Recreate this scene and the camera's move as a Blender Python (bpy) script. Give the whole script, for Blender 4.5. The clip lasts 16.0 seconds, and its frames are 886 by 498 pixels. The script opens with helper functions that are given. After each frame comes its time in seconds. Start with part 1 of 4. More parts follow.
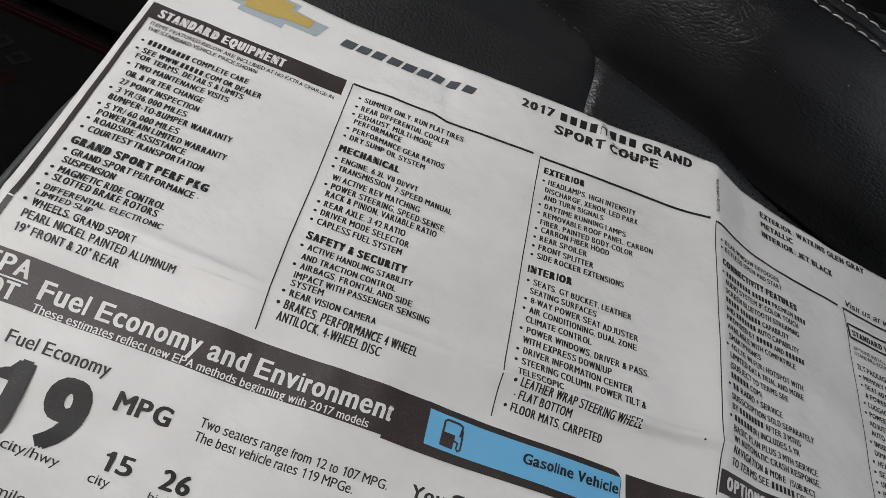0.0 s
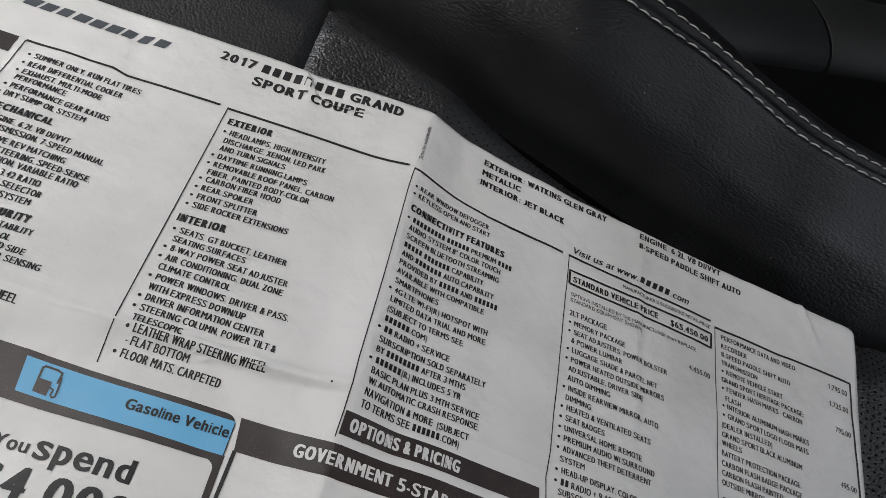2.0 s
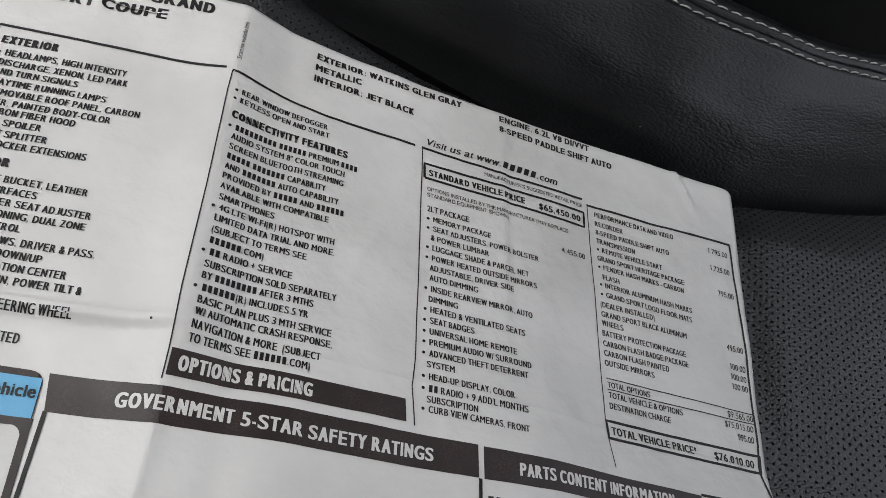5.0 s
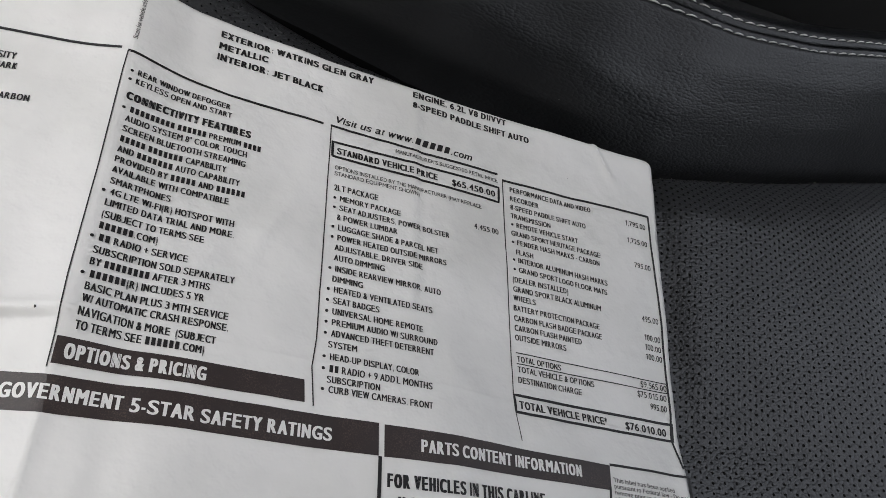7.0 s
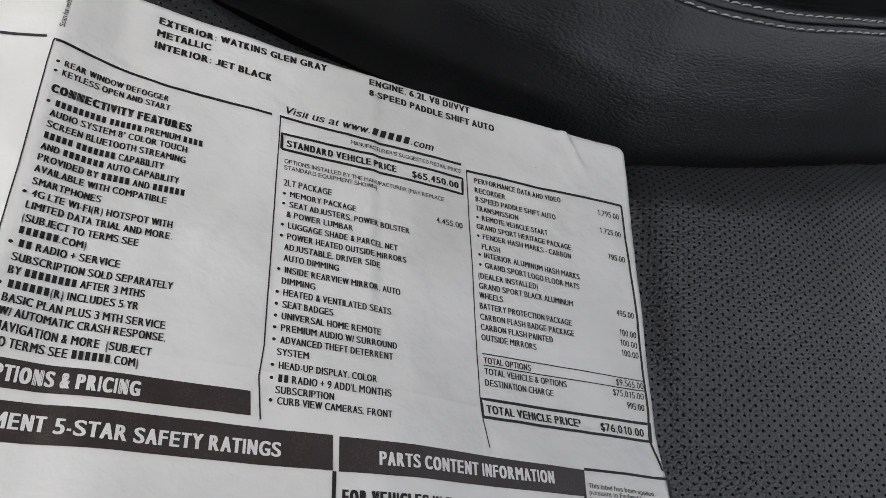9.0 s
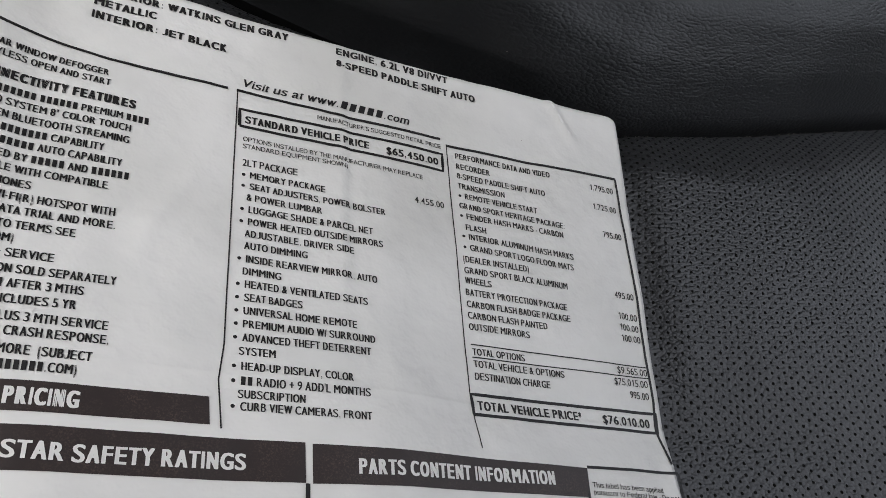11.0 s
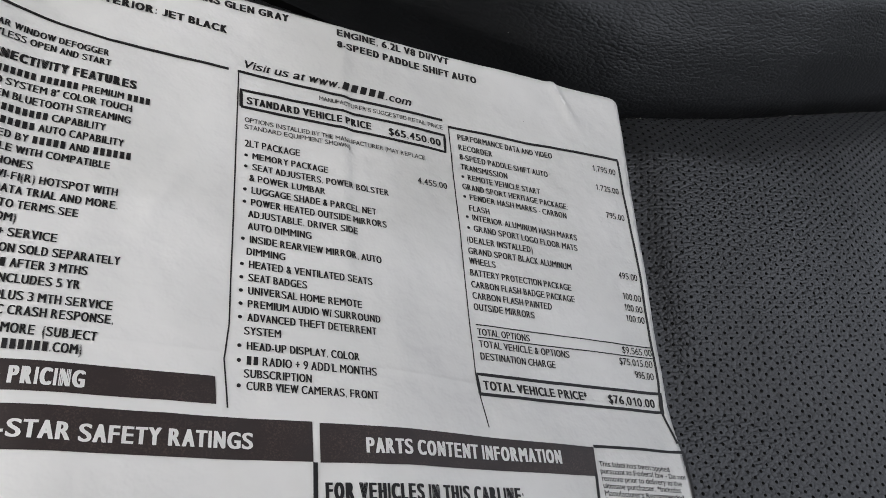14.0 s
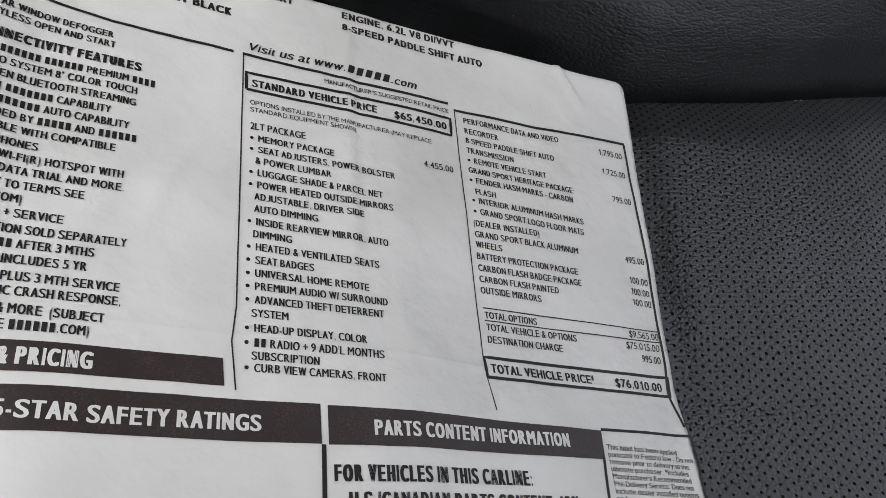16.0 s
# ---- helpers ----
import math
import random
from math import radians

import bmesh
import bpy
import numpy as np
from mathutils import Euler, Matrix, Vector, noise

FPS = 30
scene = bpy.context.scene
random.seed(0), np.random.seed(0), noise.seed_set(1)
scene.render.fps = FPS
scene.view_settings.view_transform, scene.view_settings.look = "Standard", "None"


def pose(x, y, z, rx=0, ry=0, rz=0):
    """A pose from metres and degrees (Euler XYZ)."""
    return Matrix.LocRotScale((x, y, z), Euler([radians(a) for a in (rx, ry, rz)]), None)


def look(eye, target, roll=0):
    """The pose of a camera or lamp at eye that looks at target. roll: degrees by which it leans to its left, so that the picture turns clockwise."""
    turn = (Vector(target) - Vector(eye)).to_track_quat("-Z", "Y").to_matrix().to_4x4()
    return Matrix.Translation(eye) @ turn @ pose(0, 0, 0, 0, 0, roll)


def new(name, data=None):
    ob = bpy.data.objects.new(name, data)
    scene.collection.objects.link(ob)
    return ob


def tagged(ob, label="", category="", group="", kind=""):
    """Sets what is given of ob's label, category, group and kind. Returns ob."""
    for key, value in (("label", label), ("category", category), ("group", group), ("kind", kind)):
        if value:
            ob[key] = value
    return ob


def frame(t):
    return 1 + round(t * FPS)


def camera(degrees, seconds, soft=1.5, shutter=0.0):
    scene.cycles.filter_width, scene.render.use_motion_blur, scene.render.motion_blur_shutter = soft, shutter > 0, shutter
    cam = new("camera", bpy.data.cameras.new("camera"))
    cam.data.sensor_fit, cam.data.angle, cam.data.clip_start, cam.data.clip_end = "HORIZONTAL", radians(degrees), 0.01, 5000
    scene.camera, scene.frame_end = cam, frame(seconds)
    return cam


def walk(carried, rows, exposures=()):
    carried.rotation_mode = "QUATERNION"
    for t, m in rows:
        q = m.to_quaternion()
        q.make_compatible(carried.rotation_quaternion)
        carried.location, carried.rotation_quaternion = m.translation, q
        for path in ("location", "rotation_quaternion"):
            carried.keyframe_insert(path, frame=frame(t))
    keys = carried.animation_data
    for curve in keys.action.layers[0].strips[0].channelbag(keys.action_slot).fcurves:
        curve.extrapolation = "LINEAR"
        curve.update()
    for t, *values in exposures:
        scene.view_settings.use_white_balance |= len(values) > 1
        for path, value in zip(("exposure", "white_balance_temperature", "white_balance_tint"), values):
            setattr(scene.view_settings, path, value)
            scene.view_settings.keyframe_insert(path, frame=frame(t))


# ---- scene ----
cam = camera(57.11, 16.0, soft=0.55)
PATH = [
    (0, (-0.00461, -0.21642, 0.48934), (0.0529, -0.02277, 0.26754), 36.092),
    (0.5, (0.02022, -0.21926, 0.48143), (0.07454, -0.02454, 0.25977), 35.598),
    (1, (0.05778, -0.20296, 0.51232), (0.10743, -0.00835, 0.28947), 34.344),
    (1.5, (0.07655, -0.21503, 0.5103), (0.12283, -0.02066, 0.28651), 33.052),
    (2, (0.1063, -0.20448, 0.52032), (0.15845, -0.01277, 0.29553), 33.197),
    (2.5, (0.12357, -0.20372, 0.49889), (0.18354, -0.0161, 0.27261), 33.579),
    (3, (0.13502, -0.19689, 0.50579), (0.20592, -0.01465, 0.27828), 34.004),
    (3.5, (0.13769, -0.19369, 0.50374), (0.21436, -0.01596, 0.27454), 34.018),
    (3.7, (0.13745, -0.19319, 0.50361), (0.21751, -0.0168, 0.27454), 34.406),
    (5.8, (0.13581, -0.18662, 0.52075), (0.22856, -0.02196, 0.28775), 36.455),
    (6, (0.14067, -0.18502, 0.53422), (0.23634, -0.02258, 0.30086), 37.378),
    (6.5, (0.15095, -0.18832, 0.52586), (0.24816, -0.0281, 0.2916), 37.514),
    (7, (0.15627, -0.18846, 0.51801), (0.25456, -0.02776, 0.28452), 37.101),
    (7.5, (0.1555, -0.18737, 0.51665), (0.25525, -0.02725, 0.28339), 37.113),
    (8, (0.15733, -0.18719, 0.51543), (0.25815, -0.0279, 0.28205), 37.155),
    (8.5, (0.15931, -0.18614, 0.51537), (0.26109, -0.02713, 0.28223), 37.052),
    (9, (0.16937, -0.17855, 0.50913), (0.27289, -0.02077, 0.27592), 37.125),
    (9.2, (0.17602, -0.17425, 0.5044), (0.28091, -0.0172, 0.2713), 37.223),
    (11.5, (0.17982, -0.1685, 0.48833), (0.28928, -0.01323, 0.25614), 36.338),
    (12, (0.17912, -0.16843, 0.48885), (0.2892, -0.0142, 0.25627), 36.524),
    (12.5, (0.17884, -0.17034, 0.48597), (0.28894, -0.01652, 0.25312), 36.458),
    (13, (0.17967, -0.16994, 0.48617), (0.28978, -0.01647, 0.2531), 36.416),
    (13.5, (0.17909, -0.17037, 0.48623), (0.28921, -0.01676, 0.25326), 36.353),
    (14, (0.17861, -0.17114, 0.48486), (0.289, -0.01786, 0.2518), 36.458),
    (14.5, (0.17855, -0.1707, 0.48568), (0.28898, -0.01766, 0.25248), 36.475),
    (15, (0.17801, -0.17101, 0.48596), (0.28837, -0.01838, 0.25245), 36.423),
    (15.5, (0.17842, -0.17165, 0.48375), (0.28914, -0.01943, 0.25014), 36.574),
    (16, (0.1776, -0.17254, 0.48208), (0.28818, -0.02183, 0.24744), 36.727),
]
walk(cam, [(t, look(eye, target, roll)) for t, eye, target, roll in PATH],
     [(0.0, 0.46), (1.5, 0.5), (2.5, 0.73), (3.5, 0.79), (7.0, 1.01), (9.0, 1.06), (12.5, 1.2), (16.0, 1.2)])

# ---- light ----
world = bpy.data.worlds.new("sky")
scene.world = world
world.use_nodes = True
wn = world.node_tree
sky = wn.nodes.new("ShaderNodeTexSky")
sky.sky_type = "NISHITA"
sky.sun_disc = False
sky.sun_elevation = radians(66)
sky.sun_rotation = radians(-150)
sky.air_density, sky.dust_density, sky.ozone_density = 1.0, 4.0, 1.0
wn.nodes["Background"].inputs["Strength"].default_value = 0.15
haze = wn.nodes.new("ShaderNodeHueSaturation")
haze.inputs["Saturation"].default_value = 0.31
wn.links.new(sky.outputs["Color"], haze.inputs["Color"])
wn.links.new(haze.outputs["Color"], wn.nodes["Background"].inputs["Color"])

sun = new("sun", bpy.data.lights.new("sun", "SUN"))
sun.data.energy, sun.data.angle, sun.data.color = 0.73, radians(38), (1.0, 0.99, 0.95)
sun.matrix_world = look((-0.82, -0.2, 1.0), (0, 0, 0))


# ---- materials ----
def material(name, rough=0.5, metal=0.0, spec=0.5):
    mat = bpy.data.materials.new(name)
    mat.use_nodes = True
    nt = mat.node_tree
    b = nt.nodes["Principled BSDF"]
    b.inputs["Roughness"].default_value = rough
    b.inputs["Metallic"].default_value = metal
    b.inputs["Specular IOR Level"].default_value = spec
    return mat, nt, b


def nd(nt, kind, **values):
    n = nt.nodes.new(kind)
    for key, value in values.items():
        n.inputs[key.replace("_", " ")].default_value = value
    return n


def coords(nt, stretch=(1, 1, 1)):
    """Object-space coordinates in metres, which for these things are world places."""
    c = nt.nodes.new("ShaderNodeTexCoord")
    m = nt.nodes.new("ShaderNodeMapping")
    m.inputs["Scale"].default_value = stretch
    nt.links.new(c.outputs["Object"], m.inputs["Vector"])
    return m.outputs["Vector"]


def mix_colour(nt, factor, a, b):
    m = nt.nodes.new("ShaderNodeMix")
    m.data_type = "RGBA"
    m.inputs["A"].default_value, m.inputs["B"].default_value = (*a, 1), (*b, 1)
    nt.links.new(factor, m.inputs["Factor"])
    return m.outputs["Result"]


def spread(nt, value, lo, hi, to_lo=0.0, to_hi=1.0):
    r = nt.nodes.new("ShaderNodeMapRange")
    for key, v in (("From Min", lo), ("From Max", hi), ("To Min", to_lo), ("To Max", to_hi)):
        r.inputs[key].default_value = v
    nt.links.new(value, r.inputs["Value"])
    return r.outputs["Result"]


def bump(nt, b, layers):
    """Chain of (height output, strength, distance) bumps."""
    last = None
    for height, strength, distance in layers:
        n = nd(nt, "ShaderNodeBump", Strength=strength, Distance=distance)
        nt.links.new(height, n.inputs["Height"])
        if last:
            nt.links.new(last, n.inputs["Normal"])
        last = n.outputs["Normal"]
    nt.links.new(last, b.inputs["Normal"])


def noise_tex(nt, vec, scale, detail=3.0, rough=0.55):
    n = nd(nt, "ShaderNodeTexNoise", Scale=scale, Detail=detail, Roughness=rough)
    nt.links.new(vec, n.inputs["Vector"])
    return n.outputs["Fac"]


def paper_material():
    mat, nt, b = material("paper", 0.42, spec=0.45)
    v = coords(nt)
    stain = noise_tex(nt, v, 22, 4)
    fibre = noise_tex(nt, v, 900, 3)
    # handled paper: broad greyish soiling under finer blotches
    soil = noise_tex(nt, v, 9, 5, 0.6)
    col = mix_colour(nt, spread(nt, stain, 0.35, 0.7), (0.80, 0.785, 0.765), (0.71, 0.70, 0.68))
    grey = mix_colour(nt, spread(nt, soil, 0.48, 0.68), (1, 1, 1), (0.86, 0.86, 0.85))
    both = nt.nodes.new("ShaderNodeMix")
    both.data_type, both.blend_type = "RGBA", "MULTIPLY"
    both.inputs["Factor"].default_value = 1.0
    nt.links.new(col, both.inputs["A"])
    nt.links.new(grey, both.inputs["B"])
    nt.links.new(both.outputs["Result"], b.inputs["Base Color"])
    nt.links.new(spread(nt, stain, 0.3, 0.7, 0.36, 0.5), b.inputs["Roughness"])
    bump(nt, b, [(noise_tex(nt, v, 28, 3), 0.7, 0.0028), (noise_tex(nt, v, 75, 4), 0.7, 0.0014), (fibre, 0.12, 0.0002)])
    return mat


def ink_material(name, colour, worn, rough=0.5):
    mat, nt, b = material(name, rough, spec=0.4)
    v = coords(nt)
    speck = noise_tex(nt, v, 2200, 4, 0.7)
    cloud = noise_tex(nt, v, 130, 3)
    add = nt.nodes.new("ShaderNodeMath")
    add.operation = "MULTIPLY"
    nt.links.new(spread(nt, speck, 0.48, 0.75), add.inputs[0])
    nt.links.new(spread(nt, cloud, 0.35, 0.65), add.inputs[1])
    nt.links.new(mix_colour(nt, add.outputs[0], colour, worn), b.inputs["Base Color"])
    return mat


def leather_material(name, colour, rough, grain, relief, stretch=(1, 1, 1), wrinkle=0.2, spec=0.45):
    """Grained leather: rounded cells parted by fine creases, over softer wrinkles."""
    mat, nt, b = material(name, rough, spec=spec)
    v = coords(nt)
    w = coords(nt, stretch)
    warp = nt.nodes.new("ShaderNodeVectorMath")
    warp.operation = "MULTIPLY_ADD"
    fuzz = nd(nt, "ShaderNodeTexNoise", Scale=420, Detail=2)
    nt.links.new(w, fuzz.inputs["Vector"])
    nt.links.new(fuzz.outputs["Color"], warp.inputs[0])
    warp.inputs[1].default_value = (0.0007, 0.0007, 0.0007)
    nt.links.new(w, warp.inputs[2])
    cell = nd(nt, "ShaderNodeTexVoronoi", Scale=grain)
    nt.links.new(warp.outputs[0], cell.inputs["Vector"])
    # each cell a low dome, with a crease where domes meet
    dome = nt.nodes.new("ShaderNodeMath")
    dome.operation = "MULTIPLY"
    nt.links.new(cell.outputs["Distance"], dome.inputs[0])
    nt.links.new(cell.outputs["Distance"], dome.inputs[1])
    pad = nt.nodes.new("ShaderNodeMath")
    pad.operation = "SUBTRACT"
    pad.inputs[0].default_value = 1.0
    nt.links.new(dome.outputs[0], pad.inputs[1])
    fold = noise_tex(nt, w, 110, 4, 0.6)
    wide = noise_tex(nt, v, 35, 4)
    nt.links.new(mix_colour(nt, spread(nt, wide, 0.35, 0.7), colour, tuple(c * 1.3 for c in colour)), b.inputs["Base Color"])
    nt.links.new(spread(nt, wide, 0.3, 0.7, rough - 0.05, rough + 0.07), b.inputs["Roughness"])
    bump(nt, b, [(fold, wrinkle, 0.0016), (pad.outputs[0], relief, 0.0009), (noise_tex(nt, v, 3500, 2), 0.15, 0.0002)])
    return mat


def cloth_material(name, colour, scale, depth, rough=0.95):
    mat, nt, b = material(name, rough, spec=0.1)
    v = coords(nt)
    tuft = noise_tex(nt, v, scale, 4, 0.7)
    wide = noise_tex(nt, v, 18, 3)
    nt.links.new(mix_colour(nt, spread(nt, wide, 0.3, 0.7), tuple(c * 0.7 for c in colour), colour), b.inputs["Base Color"])
    bump(nt, b, [(tuft, 0.8, depth)])
    return mat


def plastic_material(name, colour, rough):
    mat, nt, b = material(name, rough)
    v = coords(nt)
    nt.links.new(mix_colour(nt, spread(nt, noise_tex(nt, v, 40, 4), 0.3, 0.7), colour, tuple(c * 1.3 for c in colour)), b.inputs["Base Color"])
    bump(nt, b, [(noise_tex(nt, v, 1400, 2), 0.3, 0.0003)])
    return mat


PAPER = paper_material()
BLACK = ink_material("black_ink", (0.013, 0.012, 0.0125), (0.05, 0.044, 0.042))
BAR = ink_material("bar_ink", (0.037, 0.028, 0.027), (0.115, 0.080, 0.070), 0.42)
BLUE = ink_material("blue_ink", (0.15, 0.46, 0.74), (0.22, 0.52, 0.76), 0.45)
GOLD = ink_material("gold_ink", (0.50, 0.36, 0.10), (0.62, 0.50, 0.22), 0.45)
SILVER = ink_material("silver_ink", (0.36, 0.42, 0.46), (0.55, 0.60, 0.63), 0.45)
SLATE = ink_material("slate_ink", (0.07, 0.08, 0.09), (0.14, 0.15, 0.16), 0.45)
WORN = ink_material("bare_fibre", (0.80, 0.79, 0.78), (0.70, 0.69, 0.68), 0.7)
LEATHER = leather_material("bolster_leather", (0.0066, 0.0069, 0.0076), 0.38, 1080, 0.22, (0.5, 1, 1), 0.2, 0.68)
SMOOTH = leather_material("panel_leather", (0.0095, 0.0099, 0.0108), 0.46, 1000, 0.22, (0.9, 0.9, 1), 0.12, 0.35)
INSERT = leather_material("perforated_leather", (0.0125, 0.0129, 0.0140), 0.325, 960, 0.31, (0.75, 1, 1), 0.14, 0.86)
PIPING = leather_material("piping_leather", (0.05, 0.051, 0.052), 0.45, 900, 0.2)
DUST = plastic_material("dust", (0.42, 0.40, 0.36), 0.9)
# foam backing; its near-black also paints the shade on the hole walls
FOAM_AND_SHADE = plastic_material("foam_and_hole_shade", (0.002, 0.002, 0.002), 0.95)
THREAD = cloth_material("thread", (0.66, 0.66, 0.63), 2600, 0.0002, 0.7)
CARPET = cloth_material("carpet", (0.005, 0.0045, 0.0045), 420, 0.004)
MAT = cloth_material("mat_pile", (0.0045, 0.0042, 0.004), 520, 0.003)
RED = cloth_material("red_thread", (0.016, 0.0025, 0.0025), 900, 0.001)
DARK_THREAD = cloth_material("dark_thread", (0.07, 0.07, 0.072), 2600, 0.0001, 0.7)
GREY_THREAD = cloth_material("grey_thread", (0.013, 0.013, 0.013), 900, 0.001)
TRIM = plastic_material("console_plastic", (0.006, 0.0064, 0.0062), 0.6)
DARK_TRIM = plastic_material("dark_plastic", (0.005, 0.005, 0.005), 0.7)
# dark cloth of the unseen light-blocking walls and panels
BLOCKER_CLOTH = cloth_material("blocker_cloth", (0.014, 0.014, 0.014), 700, 0.0005)


# ---- mesh helpers ----
def mesh_object(name, verts, faces, mat, parent=None, label="", smooth=True):
    me = bpy.data.meshes.new(name)
    me.from_pydata(verts, [], faces)
    me.materials.append(mat)
    if smooth:
        me.polygons.foreach_set("use_smooth", [True] * len(me.polygons))
    ob = new(name, me)
    ob.parent = parent
    if label:
        tagged(ob, label)
    return ob


def part(name, bm, mat, parent=None, label="", smooth=True):
    me = bpy.data.meshes.new(name)
    bm.to_mesh(me)
    bm.free()
    me.materials.append(mat)
    if smooth:
        me.polygons.foreach_set("use_smooth", [True] * len(me.polygons))
    ob = new(name, me)
    ob.parent = parent
    if label:
        tagged(ob, label)
    return ob


def block(name, lo, hi, mat, parent=None, bevel=0.004, label=""):
    bm = bmesh.new()
    bmesh.ops.create_cube(bm, size=1)
    size = [b - a for a, b in zip(lo, hi)]
    mid = [(a + b) / 2 for a, b in zip(lo, hi)]
    for v in bm.verts:
        v.co = Vector([m + c * s for m, c, s in zip(mid, v.co, size)])
    if bevel:
        bmesh.ops.bevel(bm, geom=list(bm.edges), offset=bevel, segments=2, affect="EDGES")
    return part(name, bm, mat, parent, label, smooth=False)


def grid_faces(nu, nv):
    return [(i * nv + j, (i + 1) * nv + j, (i + 1) * nv + j + 1, i * nv + j + 1) for i in range(nu - 1) for j in range(nv - 1)]


def table(x, rows):
    if x <= rows[0][0]:
        return rows[0][1]
    for (a, p), (b, q) in zip(rows, rows[1:]):
        if x <= b:
            return p + (q - p) * (x - a) / (b - a)
    return rows[-1][1]


def eased(x, rows, r):
    """The table with its corners rounded over a radius r."""
    return sum(w * table(x + o * r, rows) for o, w in ((-1, 1), (-0.5, 2), (0, 2), (0.5, 2), (1, 1))) / 8


def clamp(x):
    return max(0.0, min(1.0, x))


# ---- shape of the sheet of paper ----
PROFILE = ((-0.08, 0.2975), (0.0, 0.301), (0.04, 0.304), (0.068, 0.3061), (0.10, 0.3088), (0.125, 0.3117), (0.138, 0.3156), (0.154, 0.3105), (0.205, 0.3043), (0.2365, 0.3022), (0.274, 0.2985), (0.345, 0.2957))
BULGE = ((0.0, 0.0), (0.02, 0.0004), (0.045, 0.0016), (0.068, 0.0022), (0.10, 0.0032), (0.125, 0.0034), (0.138, 0.0010), (0.15, 0.0))
FLAP = ((-0.08, -0.0148), (0.0, -0.0146), (0.024, -0.0138), (0.043, -0.0132), (0.06, -0.0125), (0.081, -0.0100), (0.111, -0.0092), (0.128, -0.0072), (0.139, -0.0072), (0.15, -0.0032), (0.168, 0.0008), (0.21, 0.0), (0.274, 0.0015), (0.345, 0.0025))
CREASES = ((0.1385, -0.114, 0.1335, -0.165, 0.0007, 0.0018), (0.105, -0.0906, 0.134, -0.0906, 0.0006, 0.0012), (0.2365, 0.03, 0.2365, -0.085, 0.0003, 0.0018), (0.2405, 0.03, 0.2400, -0.07, -0.0003, 0.0016), (0.3150, 0.0305, 0.3250, 0.0115, 0.0013, 0.0015), (0.028, 0.03, 0.034, 0.004, -0.0008, 0.003),
           (0.07, -0.091, 0.135, -0.0895, 0.0009, 0.002), (-0.045, -0.088, -0.005, -0.0905, 0.0007, 0.002), (0.195, -0.03, 0.183, -0.06, 0.0005, 0.003),
           (0.088, 0.031, 0.095, 0.012, 0.0012, 0.0022), (0.15, 0.004, 0.19, -0.004, -0.0004, 0.004))


def paper_height(x, y):
    z = eased(x, PROFILE, 0.0022) + eased(x, BULGE, 0.002) * clamp((y + 0.012) / 0.04)
    z += 0.12 * max(0.0, y) * clamp((x - 0.18) / 0.1)
    fall = eased(-y / 0.09, ((0, 0), (1, 1)), 0.03)
    z -= 0.013 * clamp((x - 0.25) / 0.092) * fall
    near = clamp((x - 0.04) / 0.045)
    fold = -0.0925 + 0.004 * near
    if y < fold:
        z += eased(x, FLAP, 0.006) * (near * (1 - math.exp(-(fold - y) / 0.016)) + (1 - near) * eased(fold - y, ((0.0, 0.0), (0.045, 1.28), (0.1, 1.4)), 0.003))
    z += 0.0003 * max(0, 1 - abs(y + 0.0895) / 0.004) ** 2
    z += 0.0005 * math.exp(-((y + 0.090) / 0.012) ** 2) * clamp((0.075 - x) / 0.03)
    for x0, y0, x1, y1, h, w in CREASES:
        dx, dy = x1 - x0, y1 - y0
        t = clamp(((x - x0) * dx + (y - y0) * dy) / (dx * dx + dy * dy))
        d = math.hypot(x - x0 - t * dx, y - y0 - t * dy) / w
        if d < 3:
            z += h * math.exp(-d * d) * min(1, 4 * t * (1 - t) + 0.25)
    z += 0.0006 * noise.noise((x * 38, y * 38, 3)) + 0.00022 * noise.noise((x * 120, y * 120, 9))
    return z


# ---- shape of the seat ----
SEAM = ((-0.14, 0.131), (-0.08, 0.126), (0.0, 0.112), (0.060, 0.0925), (0.078, 0.0850), (0.088, 0.0750), (0.100, 0.0715), (0.125, 0.0640), (0.140, 0.0600), (0.162, 0.0555), (0.197, 0.0510), (0.227, 0.0465), (0.255, 0.041),
        (0.306, 0.0355), (0.349, 0.0338), (0.377, 0.0388), (0.399, 0.0428), (0.4265, 0.0488), (0.4555, 0.0560), (0.514, 0.0717), (0.585, 0.094))


def seam_y(x):
    return eased(x, SEAM, 0.005)


def seat_height(x, y):
    """Top of the cushion under and beside the paper."""
    z = 0.2952
    far = clamp((x - 0.345) / 0.15)
    z -= 0.0125 * clamp((x - 0.25) / 0.08) * (1 - far * far * (3 - 2 * far)) * clamp((0.01 - y) / 0.1)
    z += 0.004 * clamp((x - 0.355) / 0.1) ** 1.3
    z += 0.014 * clamp((y - 0.018) / 0.042) * clamp((0.215 - x) / 0.07)
    z -= 0.009 * clamp((-0.055 - y) / 0.05) * clamp((0.24 - x) / 0.06)
    z -= 0.012 * clamp((0.10 - x) / 0.05) * clamp((-0.085 - y) / 0.03)
    edge = seam_y(x) - y
    z -= (0.0025 + 0.0045 * clamp((x - 0.15) / 0.06)) * max(0, 1 - edge / 0.010) ** 2
    z -= 0.0065 * max(0, 1 - edge / 0.034) ** 2 * clamp((x - 0.26) / 0.08)
    z -= 0.003 * math.exp(-((x - 0.3485) / (0.014 if x < 0.3485 else 0.0095)) ** 2) * clamp((y + 0.10) / 0.05)
    z -= 0.0018 * max(0, 1 - abs(x - 0.086) / 0.0045) ** 2
    if x < -0.0635:
        d = min(-0.0635 - x, 0.0104)
        z -= 0.0105 - math.sqrt(0.0105 ** 2 - d * d)
    z += 0.0006 * noise.noise((x * 22, y * 22, 1))
    return z


